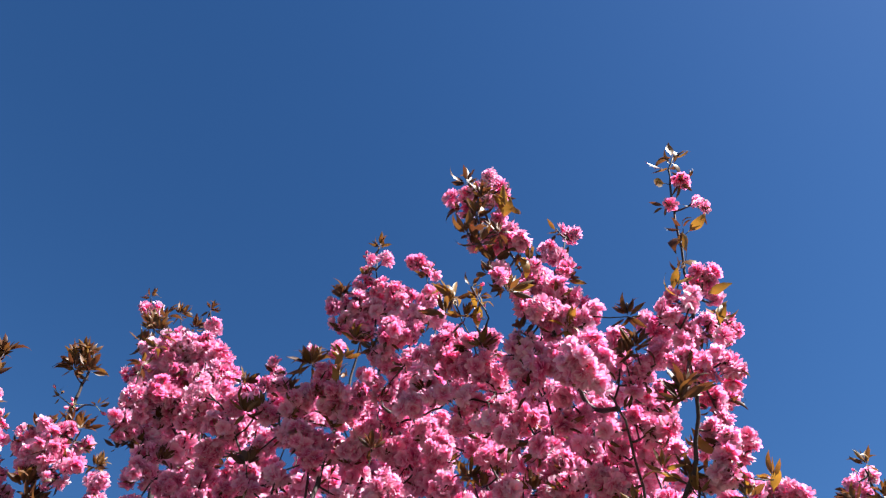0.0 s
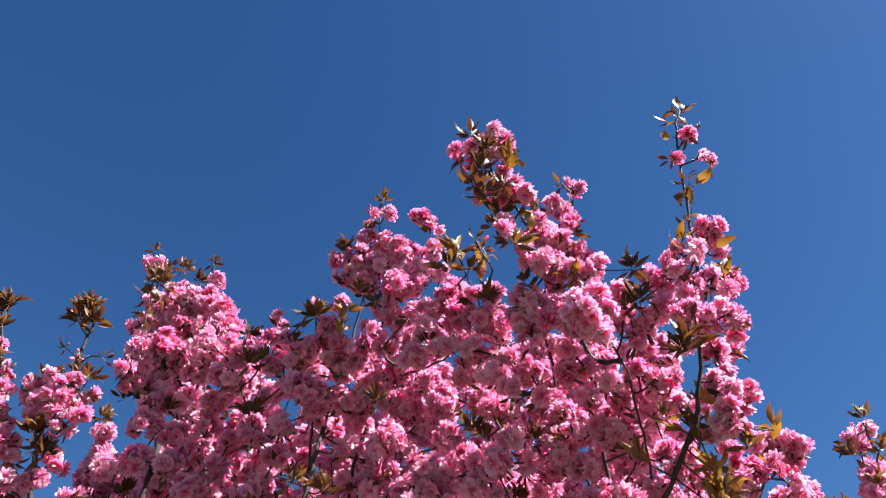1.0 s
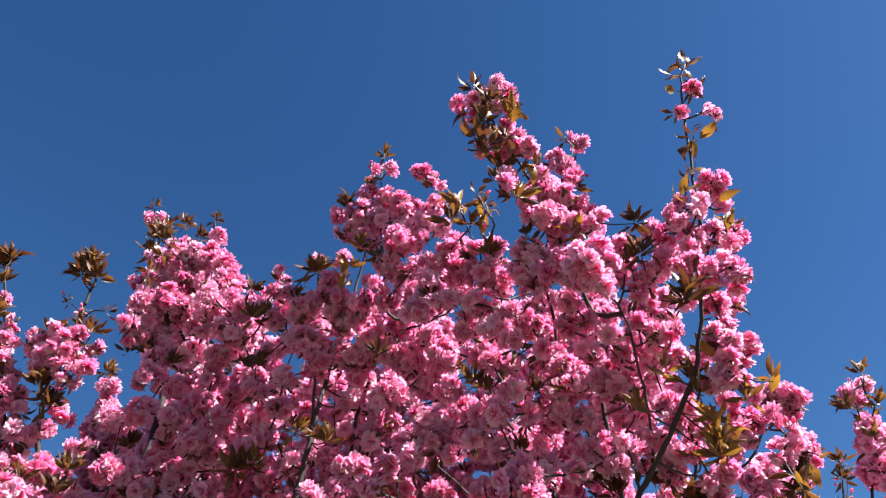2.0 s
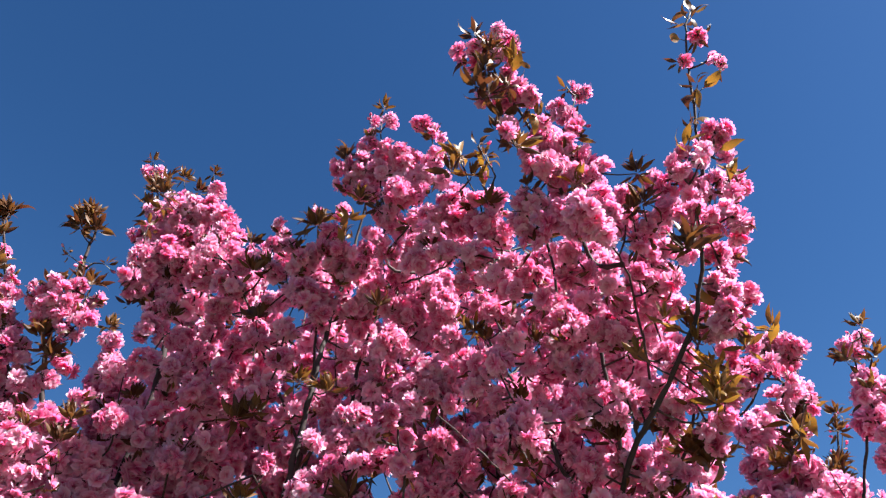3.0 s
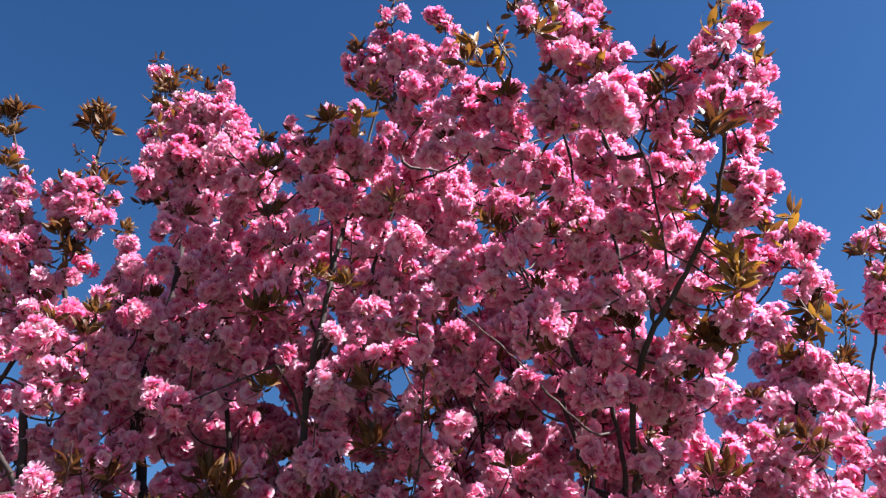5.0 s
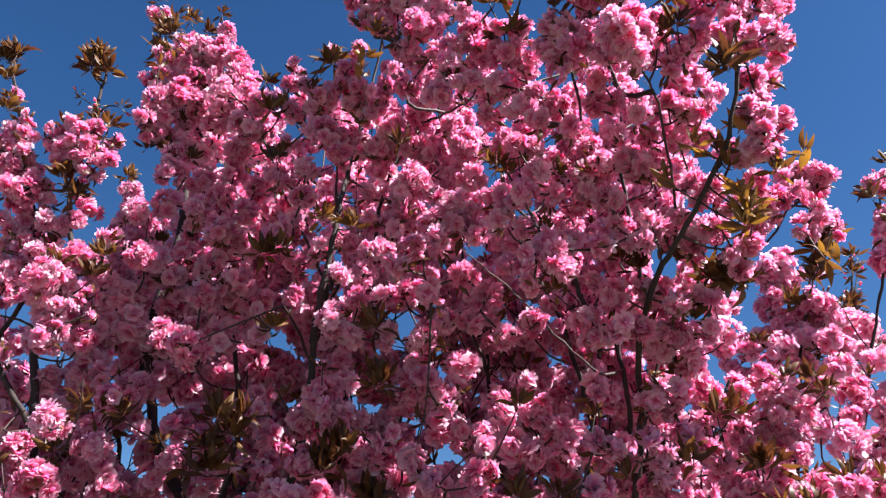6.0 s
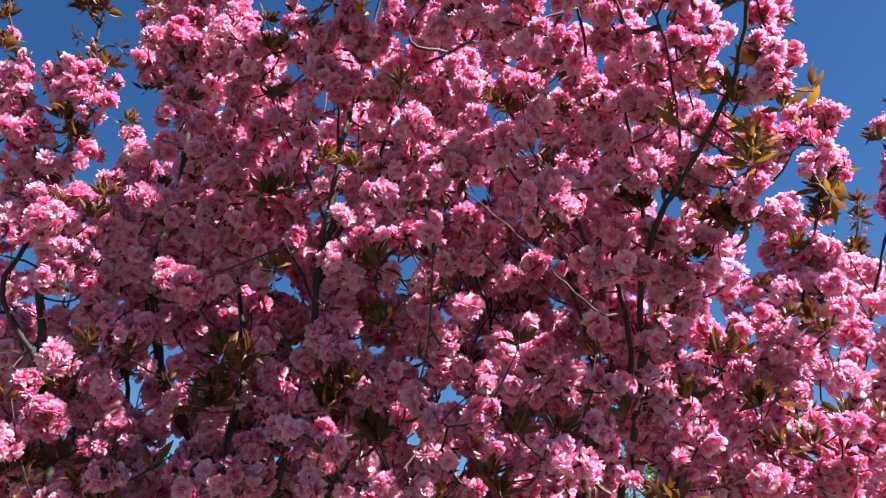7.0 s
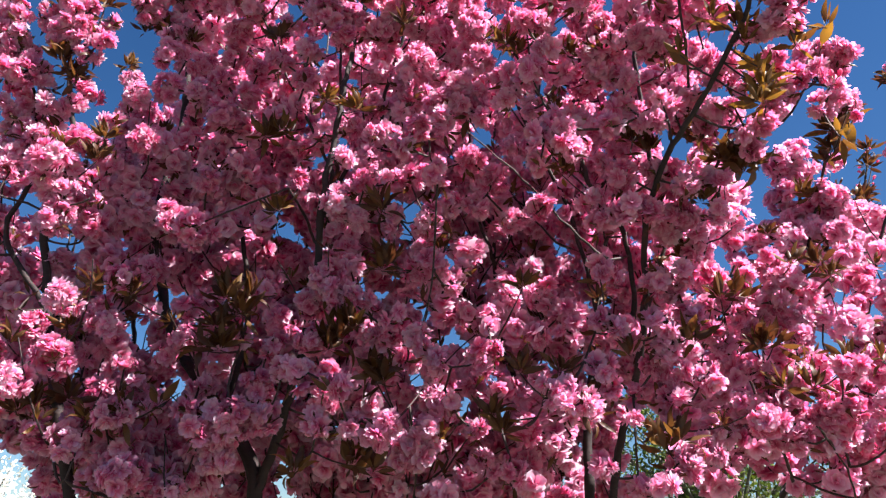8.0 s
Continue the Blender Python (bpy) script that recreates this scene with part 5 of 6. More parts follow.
ball(tree_e, 0.050, (-1.388, 2.438, 1.773))
ball(tree_e, 0.041, (-1.302, 2.403, 1.717))
ball(tree_e, 0.060, (-1.286, 2.473, 1.641))
ball(tree_e, 0.046, (-1.344, 2.497, 1.606))
ball(tree_e, 0.050, (-1.271, 2.498, 1.678))
ball(tree_e, 0.046, (-1.557, 2.466, 2.092))
ball(tree_e, 0.033, (-1.453, 2.436, 1.896))
ball(tree_e, 0.040, (-1.430, 2.436, 1.951))
ball(tree_e, 0.029, (-1.266, 1.926, 2.625))
ball(tree_e, 0.034, (-1.255, 1.962, 2.648))
ball(tree_e, 0.029, (-1.205, 1.959, 2.658))
ball(tree_e, 0.037, (-1.394, 1.976, 2.585))
ball(tree_e, 0.037, (-1.318, 1.936, 2.545))
ball(tree_e, 0.041, (-1.261, 1.935, 2.525))
ball(tree_e, 0.025, (-1.258, 1.964, 2.581))
ball(tree_e, 0.031, (-1.375, 1.960, 2.608))
ball(tree_e, 0.033, (-1.157, 1.938, 2.517))
ball(tree_e, 0.035, (-1.135, 1.961, 2.520))
ball(tree_e, 0.044, (-1.317, 1.944, 2.474))
ball(tree_e, 0.037, (-1.376, 1.967, 2.505))
ball(tree_e, 0.030, (-1.395, 1.927, 2.618))
ball(tree_e, 0.039, (-1.325, 1.933, 2.413))
ball(tree_e, 0.044, (-1.412, 2.342, 1.774))
ball(tree_e, 0.037, (-1.361, 2.349, 1.726))
ball(tree_e, 0.030, (-1.411, 2.345, 1.728))
ball(tree_e, 0.033, (-1.308, 2.347, 1.669))
ball(tree_e, 0.033, (-1.267, 2.345, 1.629))
ball(tree_e, 0.038, (-1.403, 2.359, 1.802))
ball(tree_a, 0.038, (-0.412, 1.866, 3.117))
ball(tree_a, 0.034, (-0.453, 1.888, 3.118))
ball(tree_a, 0.041, (-0.357, 1.851, 3.087))
ball(tree_a, 0.033, (-0.472, 1.868, 3.069))
ball(tree_a, 0.034, (-0.321, 1.870, 3.079))
ball(tree_a, 0.030, (-0.398, 1.859, 3.169))

# inner masses of the crowns
mass(tree_a, 2, (-0.962, 2.250, 3.110), (0.12, .25, 0.27))
mass(tree_a, 2, (-0.844, 2.350, 2.851), (0.33, .3, 0.28))
mass(tree_a, 2, (-0.390, 2.300, 2.917), (0.27, .3, 0.27))
mass(tree_a, 2, (-0.640, 2.350, 2.583), (0.30, .3, 0.24))
mass(tree_a, 2, (-0.362, 2.350, 2.501), (0.28, .35, 0.26))
mass(tree_a, 2, (-0.950, 2.300, 2.479), (0.24, .3, 0.24))
mass(tree_a, 8, (-0.792, 2.500, 2.165), (0.33, .2, 0.25))
mass(tree_a, 4, (-0.324, 2.150, 1.892), (0.22, .3, 0.22))
mass(tree_a, 4, (-0.918, 2.150, 1.732), (0.28, .25, 0.20))
mass(tree_a, 8, (-1.065, 2.400, 1.963), (0.37, .3, 0.18))
mass(tree_a, 3, (-0.747, 2.150, 1.630), (0.19, .25, 0.12))
mass(tree_a, 3, (-0.360, 2.300, 1.619), (0.21, .3, 0.14))
mass(tree_a, 5, (-0.778, 2.500, 3.323), (0.27, .3, 0.22))
mass(tree_b, 2, (0.020, 2.000, 3.173), (0.22, 0.22, 0.28))
mass(tree_b, 2, (0.290, 1.950, 3.155), (0.20, 0.22, 0.26))
mass(tree_b, 2, (0.577, 1.950, 3.007), (0.18, 0.22, 0.25))
mass(tree_b, 2, (-0.058, 2.100, 2.748), (0.24, 0.22, 0.24))
mass(tree_b, 2, (0.238, 2.100, 2.749), (0.23, 0.22, 0.24))
mass(tree_b, 2, (0.495, 2.050, 2.677), (0.20, 0.22, 0.22))
mass(tree_b, 2, (-0.058, 2.350, 2.502), (0.27, .3, 0.23))
mass(tree_b, 2, (0.276, 2.300, 2.481), (0.25, .3, 0.23))
mass(tree_b, 2, (0.525, 2.150, 2.381), (0.18, .3, 0.20))
mass(tree_b, 4, (-0.076, 2.350, 2.048), (0.24, .3, 0.22))
mass(tree_b, 4, (0.207, 2.350, 2.086), (0.24, .3, 0.22))
mass(tree_b, 4, (0.474, 2.250, 1.988), (0.18, .3, 0.23))
mass(tree_b, 4, (-0.040, 2.350, 1.706), (0.25, .3, 0.18))
mass(tree_b, 4, (0.207, 2.350, 1.692), (0.22, .3, 0.16))
mass(tree_b, 3, (0.494, 2.250, 1.698), (0.16, .3, 0.14))
mass(tree_b, 9, (0.165, 2.600, 2.998), (0.58, .2, 0.37))
mass(tree_b, 8, (0.074, 2.600, 1.923), (0.52, .2, 0.30))
mass(tree_c, 8, (1.284, 2.900, 2.542), (0.28, .2, 0.23))
mass(tree_c, 9, (0.916, 2.400, 2.031), (0.24, .25, 0.18))
mass(tree_c, 9, (0.977, 2.400, 1.788), (0.34, .3, 0.16))
mass(tree_c, 3, (1.515, 2.900, 2.567), (0.16, .2, 0.13))
mass(tree_c, 4, (1.153, 2.300, 1.838), (0.16, .25, 0.20))
mass(tree_c, 4, (1.368, 2.500, 2.256), (0.11, .2, 0.11))
mass(tree_e, 4, (-1.275, 2.150, 2.193), (0.24, .3, 0.18))
mass(tree_e, 4, (-1.167, 2.000, 1.881), (0.18, .25, 0.16))
mass(tree_e, 3, (-1.100, 2.100, 1.971), (0.16, .3, 0.16))
mass(tree_d, 7, (-1.353, 2.800, 2.568), (0.18, .2, 0.25))
mass(tree_d, 8, (-1.321, 2.800, 2.574), (0.15, .2, 0.20))
mass(tree_a, 1, (-0.974, 2.250, 3.186), (0.13, .2, 0.21))
mass(tree_a, 1, (-0.884, 2.250, 3.213), (0.16, .2, 0.18))
mass(tree_a, 1, (-0.651, 2.250, 3.112), (0.17, .2, 0.17))
mass(tree_a, 1, (-0.292, 2.100, 2.965), (0.16, 0.20, 0.16))
mass(tree_a, 1, (-0.421, 2.100, 3.081), (0.14, 0.20, 0.14))
mass(tree_a, 14, (-0.783, 2.600, 2.771), (0.44, .3, 0.30))
mass(tree_a, 12, (-0.766, 2.700, 2.363), (0.49, .3, 0.45))
mass(tree_a, 8, (-0.540, 2.500, 2.167), (0.26, .3, 0.26))
mass(tree_a, 5, (-0.967, 2.250, 1.593), (0.20, .3, 0.09))
mass(tree_a, 4, (-0.841, 2.350, 1.571), (0.25, .3, 0.11))
mass(tree_a, 4, (-0.280, 2.200, 1.539), (0.18, .25, 0.08))
mass(tree_b, 12, (0.219, 2.500, 3.323), (0.53, .3, 0.29))
mass(tree_b, 14, (-0.129, 2.700, 2.550), (0.44, .3, 0.40))
mass(tree_b, 14, (0.341, 2.700, 2.412), (0.40, .3, 0.44))
mass(tree_b, 6, (0.546, 2.400, 2.398), (0.16, .3, 0.24))
mass(tree_b, 4, (0.089, 2.350, 1.551), (0.29, .3, 0.11))
mass(tree_b, 7, (0.471, 2.650, 1.572), (0.27, .2, 0.10))
mass(tree_b, 6, (0.409, 2.400, 1.851), (0.19, .3, 0.24))
mass(tree_b, 1, (-0.222, 2.150, 3.062), (0.14, .2, 0.22))
mass(tree_c, 8, (0.922, 2.600, 1.930), (0.26, .3, 0.19))
mass(tree_c, 9, (1.183, 2.500, 1.653), (0.13, .3, 0.13))
mass(tree_e, 4, (-1.063, 2.100, 1.723), (0.13, .3, 0.11))
mass(tree_e, 10, (-1.301, 2.400, 2.131), (0.32, .3, 0.28))
mass(tree_d, 8, (-1.439, 2.900, 2.015), (0.38, .2, 0.30))
mass(tree_d, 6, (-1.192, 2.900, 2.561), (0.25, .2, 0.30))
mass(tree_a, 2, (-0.675, 2.300, 2.624), (0.18, .3, 0.22))
mass(tree_a, 8, (-0.307, 2.400, 2.796), (0.19, .3, 0.27))
mass(tree_a, 4, (-0.799, 2.300, 1.740), (0.20, .3, 0.15))
mass(tree_a, 8, (-0.461, 2.600, 2.505), (0.26, .3, 0.28))
mass(tree_a, 6, (-0.140, 2.400, 1.630), (0.16, .3, 0.13))
mass(tree_b, 8, (0.275, 2.500, 2.419), (0.20, .3, 0.27))
mass(tree_b, 8, (0.300, 2.500, 2.525), (0.21, .3, 0.25))
mass(tree_b, 6, (0.674, 2.400, 2.882), (0.15, .3, 0.24))
mass(tree_b, 8, (-0.100, 2.500, 2.524), (0.25, .3, 0.25))
mass(tree_b, 6, (0.720, 2.400, 2.444), (0.14, .25, 0.18))
mass(tree_c, 6, (0.953, 2.700, 2.153), (0.18, .3, 0.18))
mass(tree_a, 8, (-0.687, 2.650, 1.576), (0.23, .2, 0.10))
mass(tree_a, 6, (-0.839, 2.600, 1.711), (0.17, .2, 0.13))
mass(tree_a, 7, (-0.878, 2.500, 1.581), (0.22, .2, 0.12))
mass(tree_b, 8, (0.010, 2.400, 1.600), (0.22, .2, 0.11))
mass(tree_b, 3, (-0.231, 2.300, 1.590), (0.16, .2, 0.10))
mass(tree_b, 1, (0.432, 2.300, 3.120), (0.18, .2, 0.22))
mass(tree_b, 1, (0.673, 2.300, 3.017), (0.13, .2, 0.20))
mass(tree_c, 6, (0.721, 2.600, 1.674), (0.14, .3, 0.12))
mass(tree_e, 3, (-1.456, 2.300, 2.155), (0.17, .2, 0.17))
mass(tree_e, 2, (-0.961, 2.100, 1.594), (0.10, .2, 0.07))
mass(tree_a, 7, (-0.415, 2.400, 1.968), (0.13, .2, 0.15))
mass(tree_b, 7, (0.184, 2.500, 2.072), (0.16, .2, 0.16))
mass(tree_a, 14, (-1.013, 2.700, 2.795), (0.29, .25, 0.27))
mass(tree_a, 14, (-0.571, 2.700, 2.897), (0.43, .25, 0.36))
mass(tree_a, 10, (-0.412, 2.600, 3.397), (0.28, .25, 0.25))
mass(tree_a, 10, (-0.996, 2.600, 3.336), (0.31, .25, 0.23))
mass(tree_a, 14, (-0.876, 2.700, 1.896), (0.44, .25, 0.26))
mass(tree_a, 12, (-0.392, 2.700, 1.822), (0.38, .25, 0.25))
mass(tree_b, 12, (0.083, 2.600, 3.459), (0.33, .25, 0.33))
mass(tree_b, 9, (0.499, 2.400, 3.424), (0.26, .25, 0.26))
mass(tree_b, 8, (0.796, 2.400, 3.517), (0.18, .25, 0.23))
mass(tree_b, 14, (0.028, 2.700, 2.846), (0.42, .25, 0.32))
mass(tree_b, 14, (0.528, 2.700, 2.847), (0.33, .25, 0.33))
mass(tree_b, 14, (0.115, 2.700, 1.827), (0.42, .25, 0.25))
mass(tree_b, 10, (0.528, 2.600, 1.926), (0.21, .25, 0.31))
mass(tree_c, 10, (1.076, 2.900, 2.077), (0.22, .25, 0.19))
mass(tree_e, 8, (-1.531, 2.400, 2.458), (0.23, .2, 0.23))
mass(tree_e, 10, (-1.300, 2.500, 1.892), (0.24, .2, 0.17))
mass(tree_e, 2, (-1.233, 2.200, 1.752), (0.10, .15, 0.06))
mass(tree_c, 4, (1.046, 2.300, 1.710), (0.12, .2, 0.10))
mass(tree_c, 2, (0.668, 2.300, 1.660), (0.08, .15, 0.08))
mass(tree_d, 7, (-1.380, 2.850, 2.961), (0.11, .2, 0.16))
mass(tree_a, 9, (-0.963, 2.600, 3.030), (0.19, .25, 0.19))
mass(tree_a, 11, (-0.564, 2.600, 3.058), (0.36, .25, 0.19))
mass(tree_b, 10, (-0.066, 2.500, 3.078), (0.25, .25, 0.25))
mass(tree_b, 10, (0.403, 2.400, 3.021), (0.29, .25, 0.24))
mass(tree_b, 2, (0.737, 2.300, 2.986), (0.17, .2, 0.22))
mass(tree_a, 7, (-0.751, 2.600, 2.997), (0.28, .2, 0.24))
mass(tree_e, 8, (-1.450, 2.600, 2.518), (0.27, .2, 0.22))
mass(tree_a, 7, (-0.857, 2.700, 2.408), (0.27, .2, 0.23))
mass(tree_a, 6, (-0.803, 2.700, 2.366), (0.18, .2, 0.14))
mass(tree_a, 5, (-1.075, 2.700, 2.471), (0.14, .2, 0.14))
mass(tree_a, 6, (-0.468, 2.500, 1.504), (0.12, .2, 0.06))
mass(tree_e, 2, (-0.943, 2.000, 1.559), (0.04, .1, 0.03))
mass(tree_b, 7, (0.178, 2.650, 1.517), (0.12, .15, 0.06))
mass(tree_c, 4, (1.228, 2.600, 1.545), (0.09, .15, 0.04))
mass(tree_a, 9, (-0.250, 2.600, 2.250), (0.30, 0.15, 0.30))
mass(tree_a, 8, (-0.600, 2.600, 1.950), (0.25, 0.15, 0.22))
mass(tree_a, 7, (-0.250, 2.600, 1.750), (0.25, 0.15, 0.18))
mass(tree_b, 9, (0.150, 2.650, 2.200), (0.30, 0.15, 0.28))
mass(tree_b, 9, (0.450, 2.650, 2.150), (0.25, 0.15, 0.28))
mass(tree_b, 8, (0.080, 2.650, 1.750), (0.28, 0.15, 0.18))
mass(tree_b, 7, (0.450, 2.650, 1.750), (0.25, 0.15, 0.18))
mass(tree_b, 8, (0.000, 2.650, 2.650), (0.35, 0.15, 0.22))
mass(tree_a, 7, (-0.850, 2.600, 2.250), (0.28, 0.15, 0.25))
mass(tree_c, 8, (1.000, 2.750, 1.750), (0.28, 0.15, 0.16))

# leaf tufts
tuft(tree_e, 8, .055, .25, (-1.056, 1.900, 2.494))
tuft(tree_e, 6, .05, .4, (-1.174, 1.900, 2.469))
tuft(tree_e, 7, .055, .2, (-1.065, 1.900, 2.425))
tuft(tree_d, 10, .06, .4, (-1.484, 2.680, 3.343))
tuft(tree_d, 9, .06, .4, (-1.279, 2.680, 2.993))
tuft(tree_d, 8, .06, .2, (-1.376, 2.680, 2.928))
tuft(tree_a, 5, .04, .3, (-1.223, 2.080, 3.762))
tuft(tree_a, 13, .065, .4, (-1.163, 2.080, 3.577))
tuft(tree_a, 7, .06, .3, (-1.173, 2.080, 3.505))
tuft(tree_a, 6, .05, .4, (-1.138, 2.080, 3.629))
tuft(tree_a, 9, .045, .45, (-1.071, 2.080, 3.662))
tuft(tree_a, 8, .04, .1, (-0.955, 2.080, 3.689))
tuft(tree_a, 8, .045, .05, (-0.992, 2.080, 3.584))
tuft(tree_a, 10, .05, .05, (-0.999, 2.080, 3.140))
tuft(tree_a, 10, .05, .05, (-1.040, 2.080, 3.026))
tuft(tree_a, 8, .05, .1, (-0.948, 2.080, 2.974))
tuft(tree_a, 5, .05, .05, (-1.108, 2.080, 3.026))
tuft(tree_a, 8, .045, .25, (-0.671, 1.900, 3.158))
tuft(tree_a, 9, .055, .4, (-0.640, 1.900, 3.034))
tuft(tree_a, 4, .05, .6, (-0.588, 1.900, 3.059))
tuft(tree_a, 9, .055, .05, (-0.598, 1.900, 2.841))
tuft(tree_a, 15, .065, .45, (-0.459, 1.900, 3.238))
tuft(tree_a, 3, .06, .8, (-0.354, 1.900, 3.265))
tuft(tree_a, 4, .06, .7, (-0.356, 1.900, 3.180))
tuft(tree_a, 5, .05, .1, (-0.512, 1.900, 3.121))
tuft(tree_a, 8, .055, .6, (-0.436, 1.900, 2.618))
tuft(tree_a, 7, .055, .5, (-0.350, 1.900, 2.588))
tuft(tree_a, 7, .05, .15, (-0.223, 1.900, 2.898))
tuft(tree_a, 5, .045, .5, (-0.356, 1.900, 2.977))
tuft(tree_a, 7, .07, .05, (-0.257, 1.900, 2.270))
tuft(tree_a, 7, .055, .5, (-0.538, 1.900, 2.269))
tuft(tree_a, 10, .06, .2, (-0.596, 1.900, 2.500))
tuft(tree_a, 7, .055, .3, (-0.552, 1.900, 2.522))
tuft(tree_a, 8, .055, .05, (-0.350, 1.740, 3.408))
tuft(tree_a, 5, .045, .5, (-0.240, 1.740, 3.687))
tuft(tree_a, 6, .04, .1, (-0.280, 1.740, 3.512))
tuft(tree_a, 8, .05, .1, (-0.286, 1.740, 3.211))
tuft(tree_a, 7, .05, .15, (-0.228, 1.740, 3.165))
tuft(tree_a, 7, .04, .3, (-0.060, 1.740, 3.510))
tuft(tree_a, 4, .045, .3, (-0.010, 1.740, 3.422))
tuft(tree_b, 4, .075, .9, (0.033, 1.540, 3.192))
tuft(tree_b, 6, .065, .4, (0.007, 1.540, 3.127))
tuft(tree_b, 2, .065, .95, (0.101, 1.540, 3.132))
tuft(tree_b, 8, .05, .45, (0.112, 1.540, 2.996))
tuft(tree_b, 6, .035, .35, (0.110, 1.540, 3.200))
tuft(tree_b, 5, .05, .3, (0.066, 1.540, 3.113))
tuft(tree_b, 6, .055, .1, (0.070, 1.240, 3.388))
tuft(tree_b, 12, .05, .15, (0.112, 1.240, 3.312))
tuft(tree_b, 9, .055, .25, (0.097, 1.240, 3.228))
tuft(tree_b, 3, .06, .8, (0.180, 1.240, 3.266))
tuft(tree_b, 6, .055, .1, (0.072, 1.240, 3.142))
tuft(tree_b, 5, .06, .1, (0.096, 1.240, 3.103))
tuft(tree_b, 5, .05, .3, (0.154, 1.240, 3.142))
tuft(tree_b, 5, .055, .1, (0.144, 1.330, 3.123))
tuft(tree_b, 4, .05, .1, (0.134, 1.330, 3.075))
tuft(tree_b, 6, .06, .35, (0.176, 1.330, 3.006))
tuft(tree_b, 2, .055, .9, (0.238, 1.330, 3.131))
tuft(tree_b, 5, .05, .75, (0.335, 1.400, 2.932))
tuft(tree_b, 6, .045, .1, (0.207, 1.400, 2.927))
tuft(tree_b, 8, .05, .2, (0.508, 1.400, 2.981))
tuft(tree_b, 9, .055, .1, (0.503, 1.400, 2.864))
tuft(tree_b, 6, .05, .1, (0.470, 1.400, 2.839))
tuft(tree_b, 9, .06, .15, (0.547, 1.290, 2.630))
tuft(tree_b, 6, .06, .2, (0.530, 1.290, 2.609))
tuft(tree_b, 2, .05, .7, (0.692, 1.290, 2.880))
tuft(tree_b, 3, .055, .8, (0.715, 1.520, 2.561))
tuft(tree_b, 2, .055, .85, (0.791, 1.520, 2.553))
tuft(tree_b, 3, .05, .85, (0.653, 1.520, 2.631))
tuft(tree_b, 4, .055, .85, (0.536, 1.520, 2.578))
tuft(tree_b, 5, .05, .1, (0.593, 1.520, 2.553))
tuft(tree_b, 3, .05, .6, (0.449, 1.520, 2.479))
tuft(tree_b, 3, .045, .85, (0.617, 1.520, 2.447))
tuft(tree_b, 7, .055, .85, (0.623, 1.520, 2.388))
tuft(tree_b, 5, .055, .7, (0.607, 1.520, 2.351))
tuft(tree_b, 4, .05, .5, (0.598, 1.520, 2.512))
tuft(tree_b, 4, .05, .6, (0.712, 1.520, 2.504))
tuft(tree_b, 8, .07, .4, (0.658, 1.800, 2.366))
tuft(tree_b, 6, .07, .5, (0.691, 1.800, 2.349))
tuft(tree_b, 6, .06, .35, (0.614, 1.800, 2.366))
tuft(tree_b, 8, .055, .05, (0.575, 1.800, 2.428))
tuft(tree_b, 7, .055, .05, (0.534, 1.800, 2.446))
tuft(tree_b, 9, .06, .1, (0.395, 1.800, 2.421))
tuft(tree_b, 8, .05, .1, (0.435, 1.800, 2.389))
tuft(tree_b, 6, .06, .6, (0.940, 1.800, 2.474))
tuft(tree_b, 8, .055, .05, (0.918, 1.800, 2.453))
tuft(tree_b, 3, .06, .8, (0.960, 1.800, 2.465))
tuft(tree_b, 8, .055, .05, (0.907, 1.800, 2.391))
tuft(tree_b, 5, .05, .1, (0.883, 1.800, 2.360))
tuft(tree_b, 7, .06, .4, (0.554, 1.800, 2.244))
tuft(tree_b, 10, .055, .4, (0.074, 1.780, 2.718))
tuft(tree_b, 3, .05, .95, (0.156, 1.780, 2.734))
tuft(tree_b, 8, .05, .45, (0.249, 1.780, 2.680))
tuft(tree_b, 9, .045, .5, (0.190, 1.780, 2.499))
tuft(tree_b, 5, .05, .3, (0.105, 1.780, 2.691))
tuft(tree_b, 6, .05, .5, (0.207, 1.780, 2.313))
tuft(tree_c, 10, .07, .5, (1.363, 2.800, 2.775))
tuft(tree_c, 6, .07, .4, (1.323, 2.800, 2.792))
tuft(tree_c, 9, .065, .5, (1.035, 2.800, 2.633))
tuft(tree_c, 6, .06, .3, (1.160, 2.800, 2.605))
tuft(tree_c, 10, .07, .1, (1.697, 3.000, 2.867))
tuft(tree_c, 10, .08, .3, (1.669, 3.000, 2.820))
tuft(tree_c, 8, .06, .2, (1.740, 3.000, 3.027))
tuft(tree_c, 9, .07, .3, (1.691, 3.000, 2.780))
tuft(tree_c, 5, .06, .3, (1.768, 3.000, 3.111))
tuft(tree_c, 6, .06, .55, (1.508, 2.220, 3.053))
tuft(tree_c, 7, .06, .5, (1.510, 2.220, 2.922))
tuft(tree_c, 5, .06, .1, (1.402, 2.220, 2.898))
tuft(tree_c, 6, .06, .4, (1.439, 2.220, 2.786))
tuft(tree_a, 10, .07, 0.07, (-0.359, 1.950, 1.932))
tuft(tree_a, 7, .07, 0.12, (-0.385, 1.950, 1.903))
tuft(tree_a, 7, .07, 0.03, (-0.332, 1.950, 1.963))
tuft(tree_a, 9, .07, 0.07, (-0.238, 1.950, 1.817))
tuft(tree_a, 6, .07, 0.12, (-0.267, 1.950, 1.838))
tuft(tree_a, 7, .07, 0.12, (-0.303, 1.950, 1.620))
tuft(tree_a, 6, .07, 0.18, (-0.255, 1.950, 1.608))
tuft(tree_a, 6, .06, 0.36, (-0.443, 1.950, 1.599))
tuft(tree_a, 10, .07, 0.18, (-0.664, 1.950, 2.038))
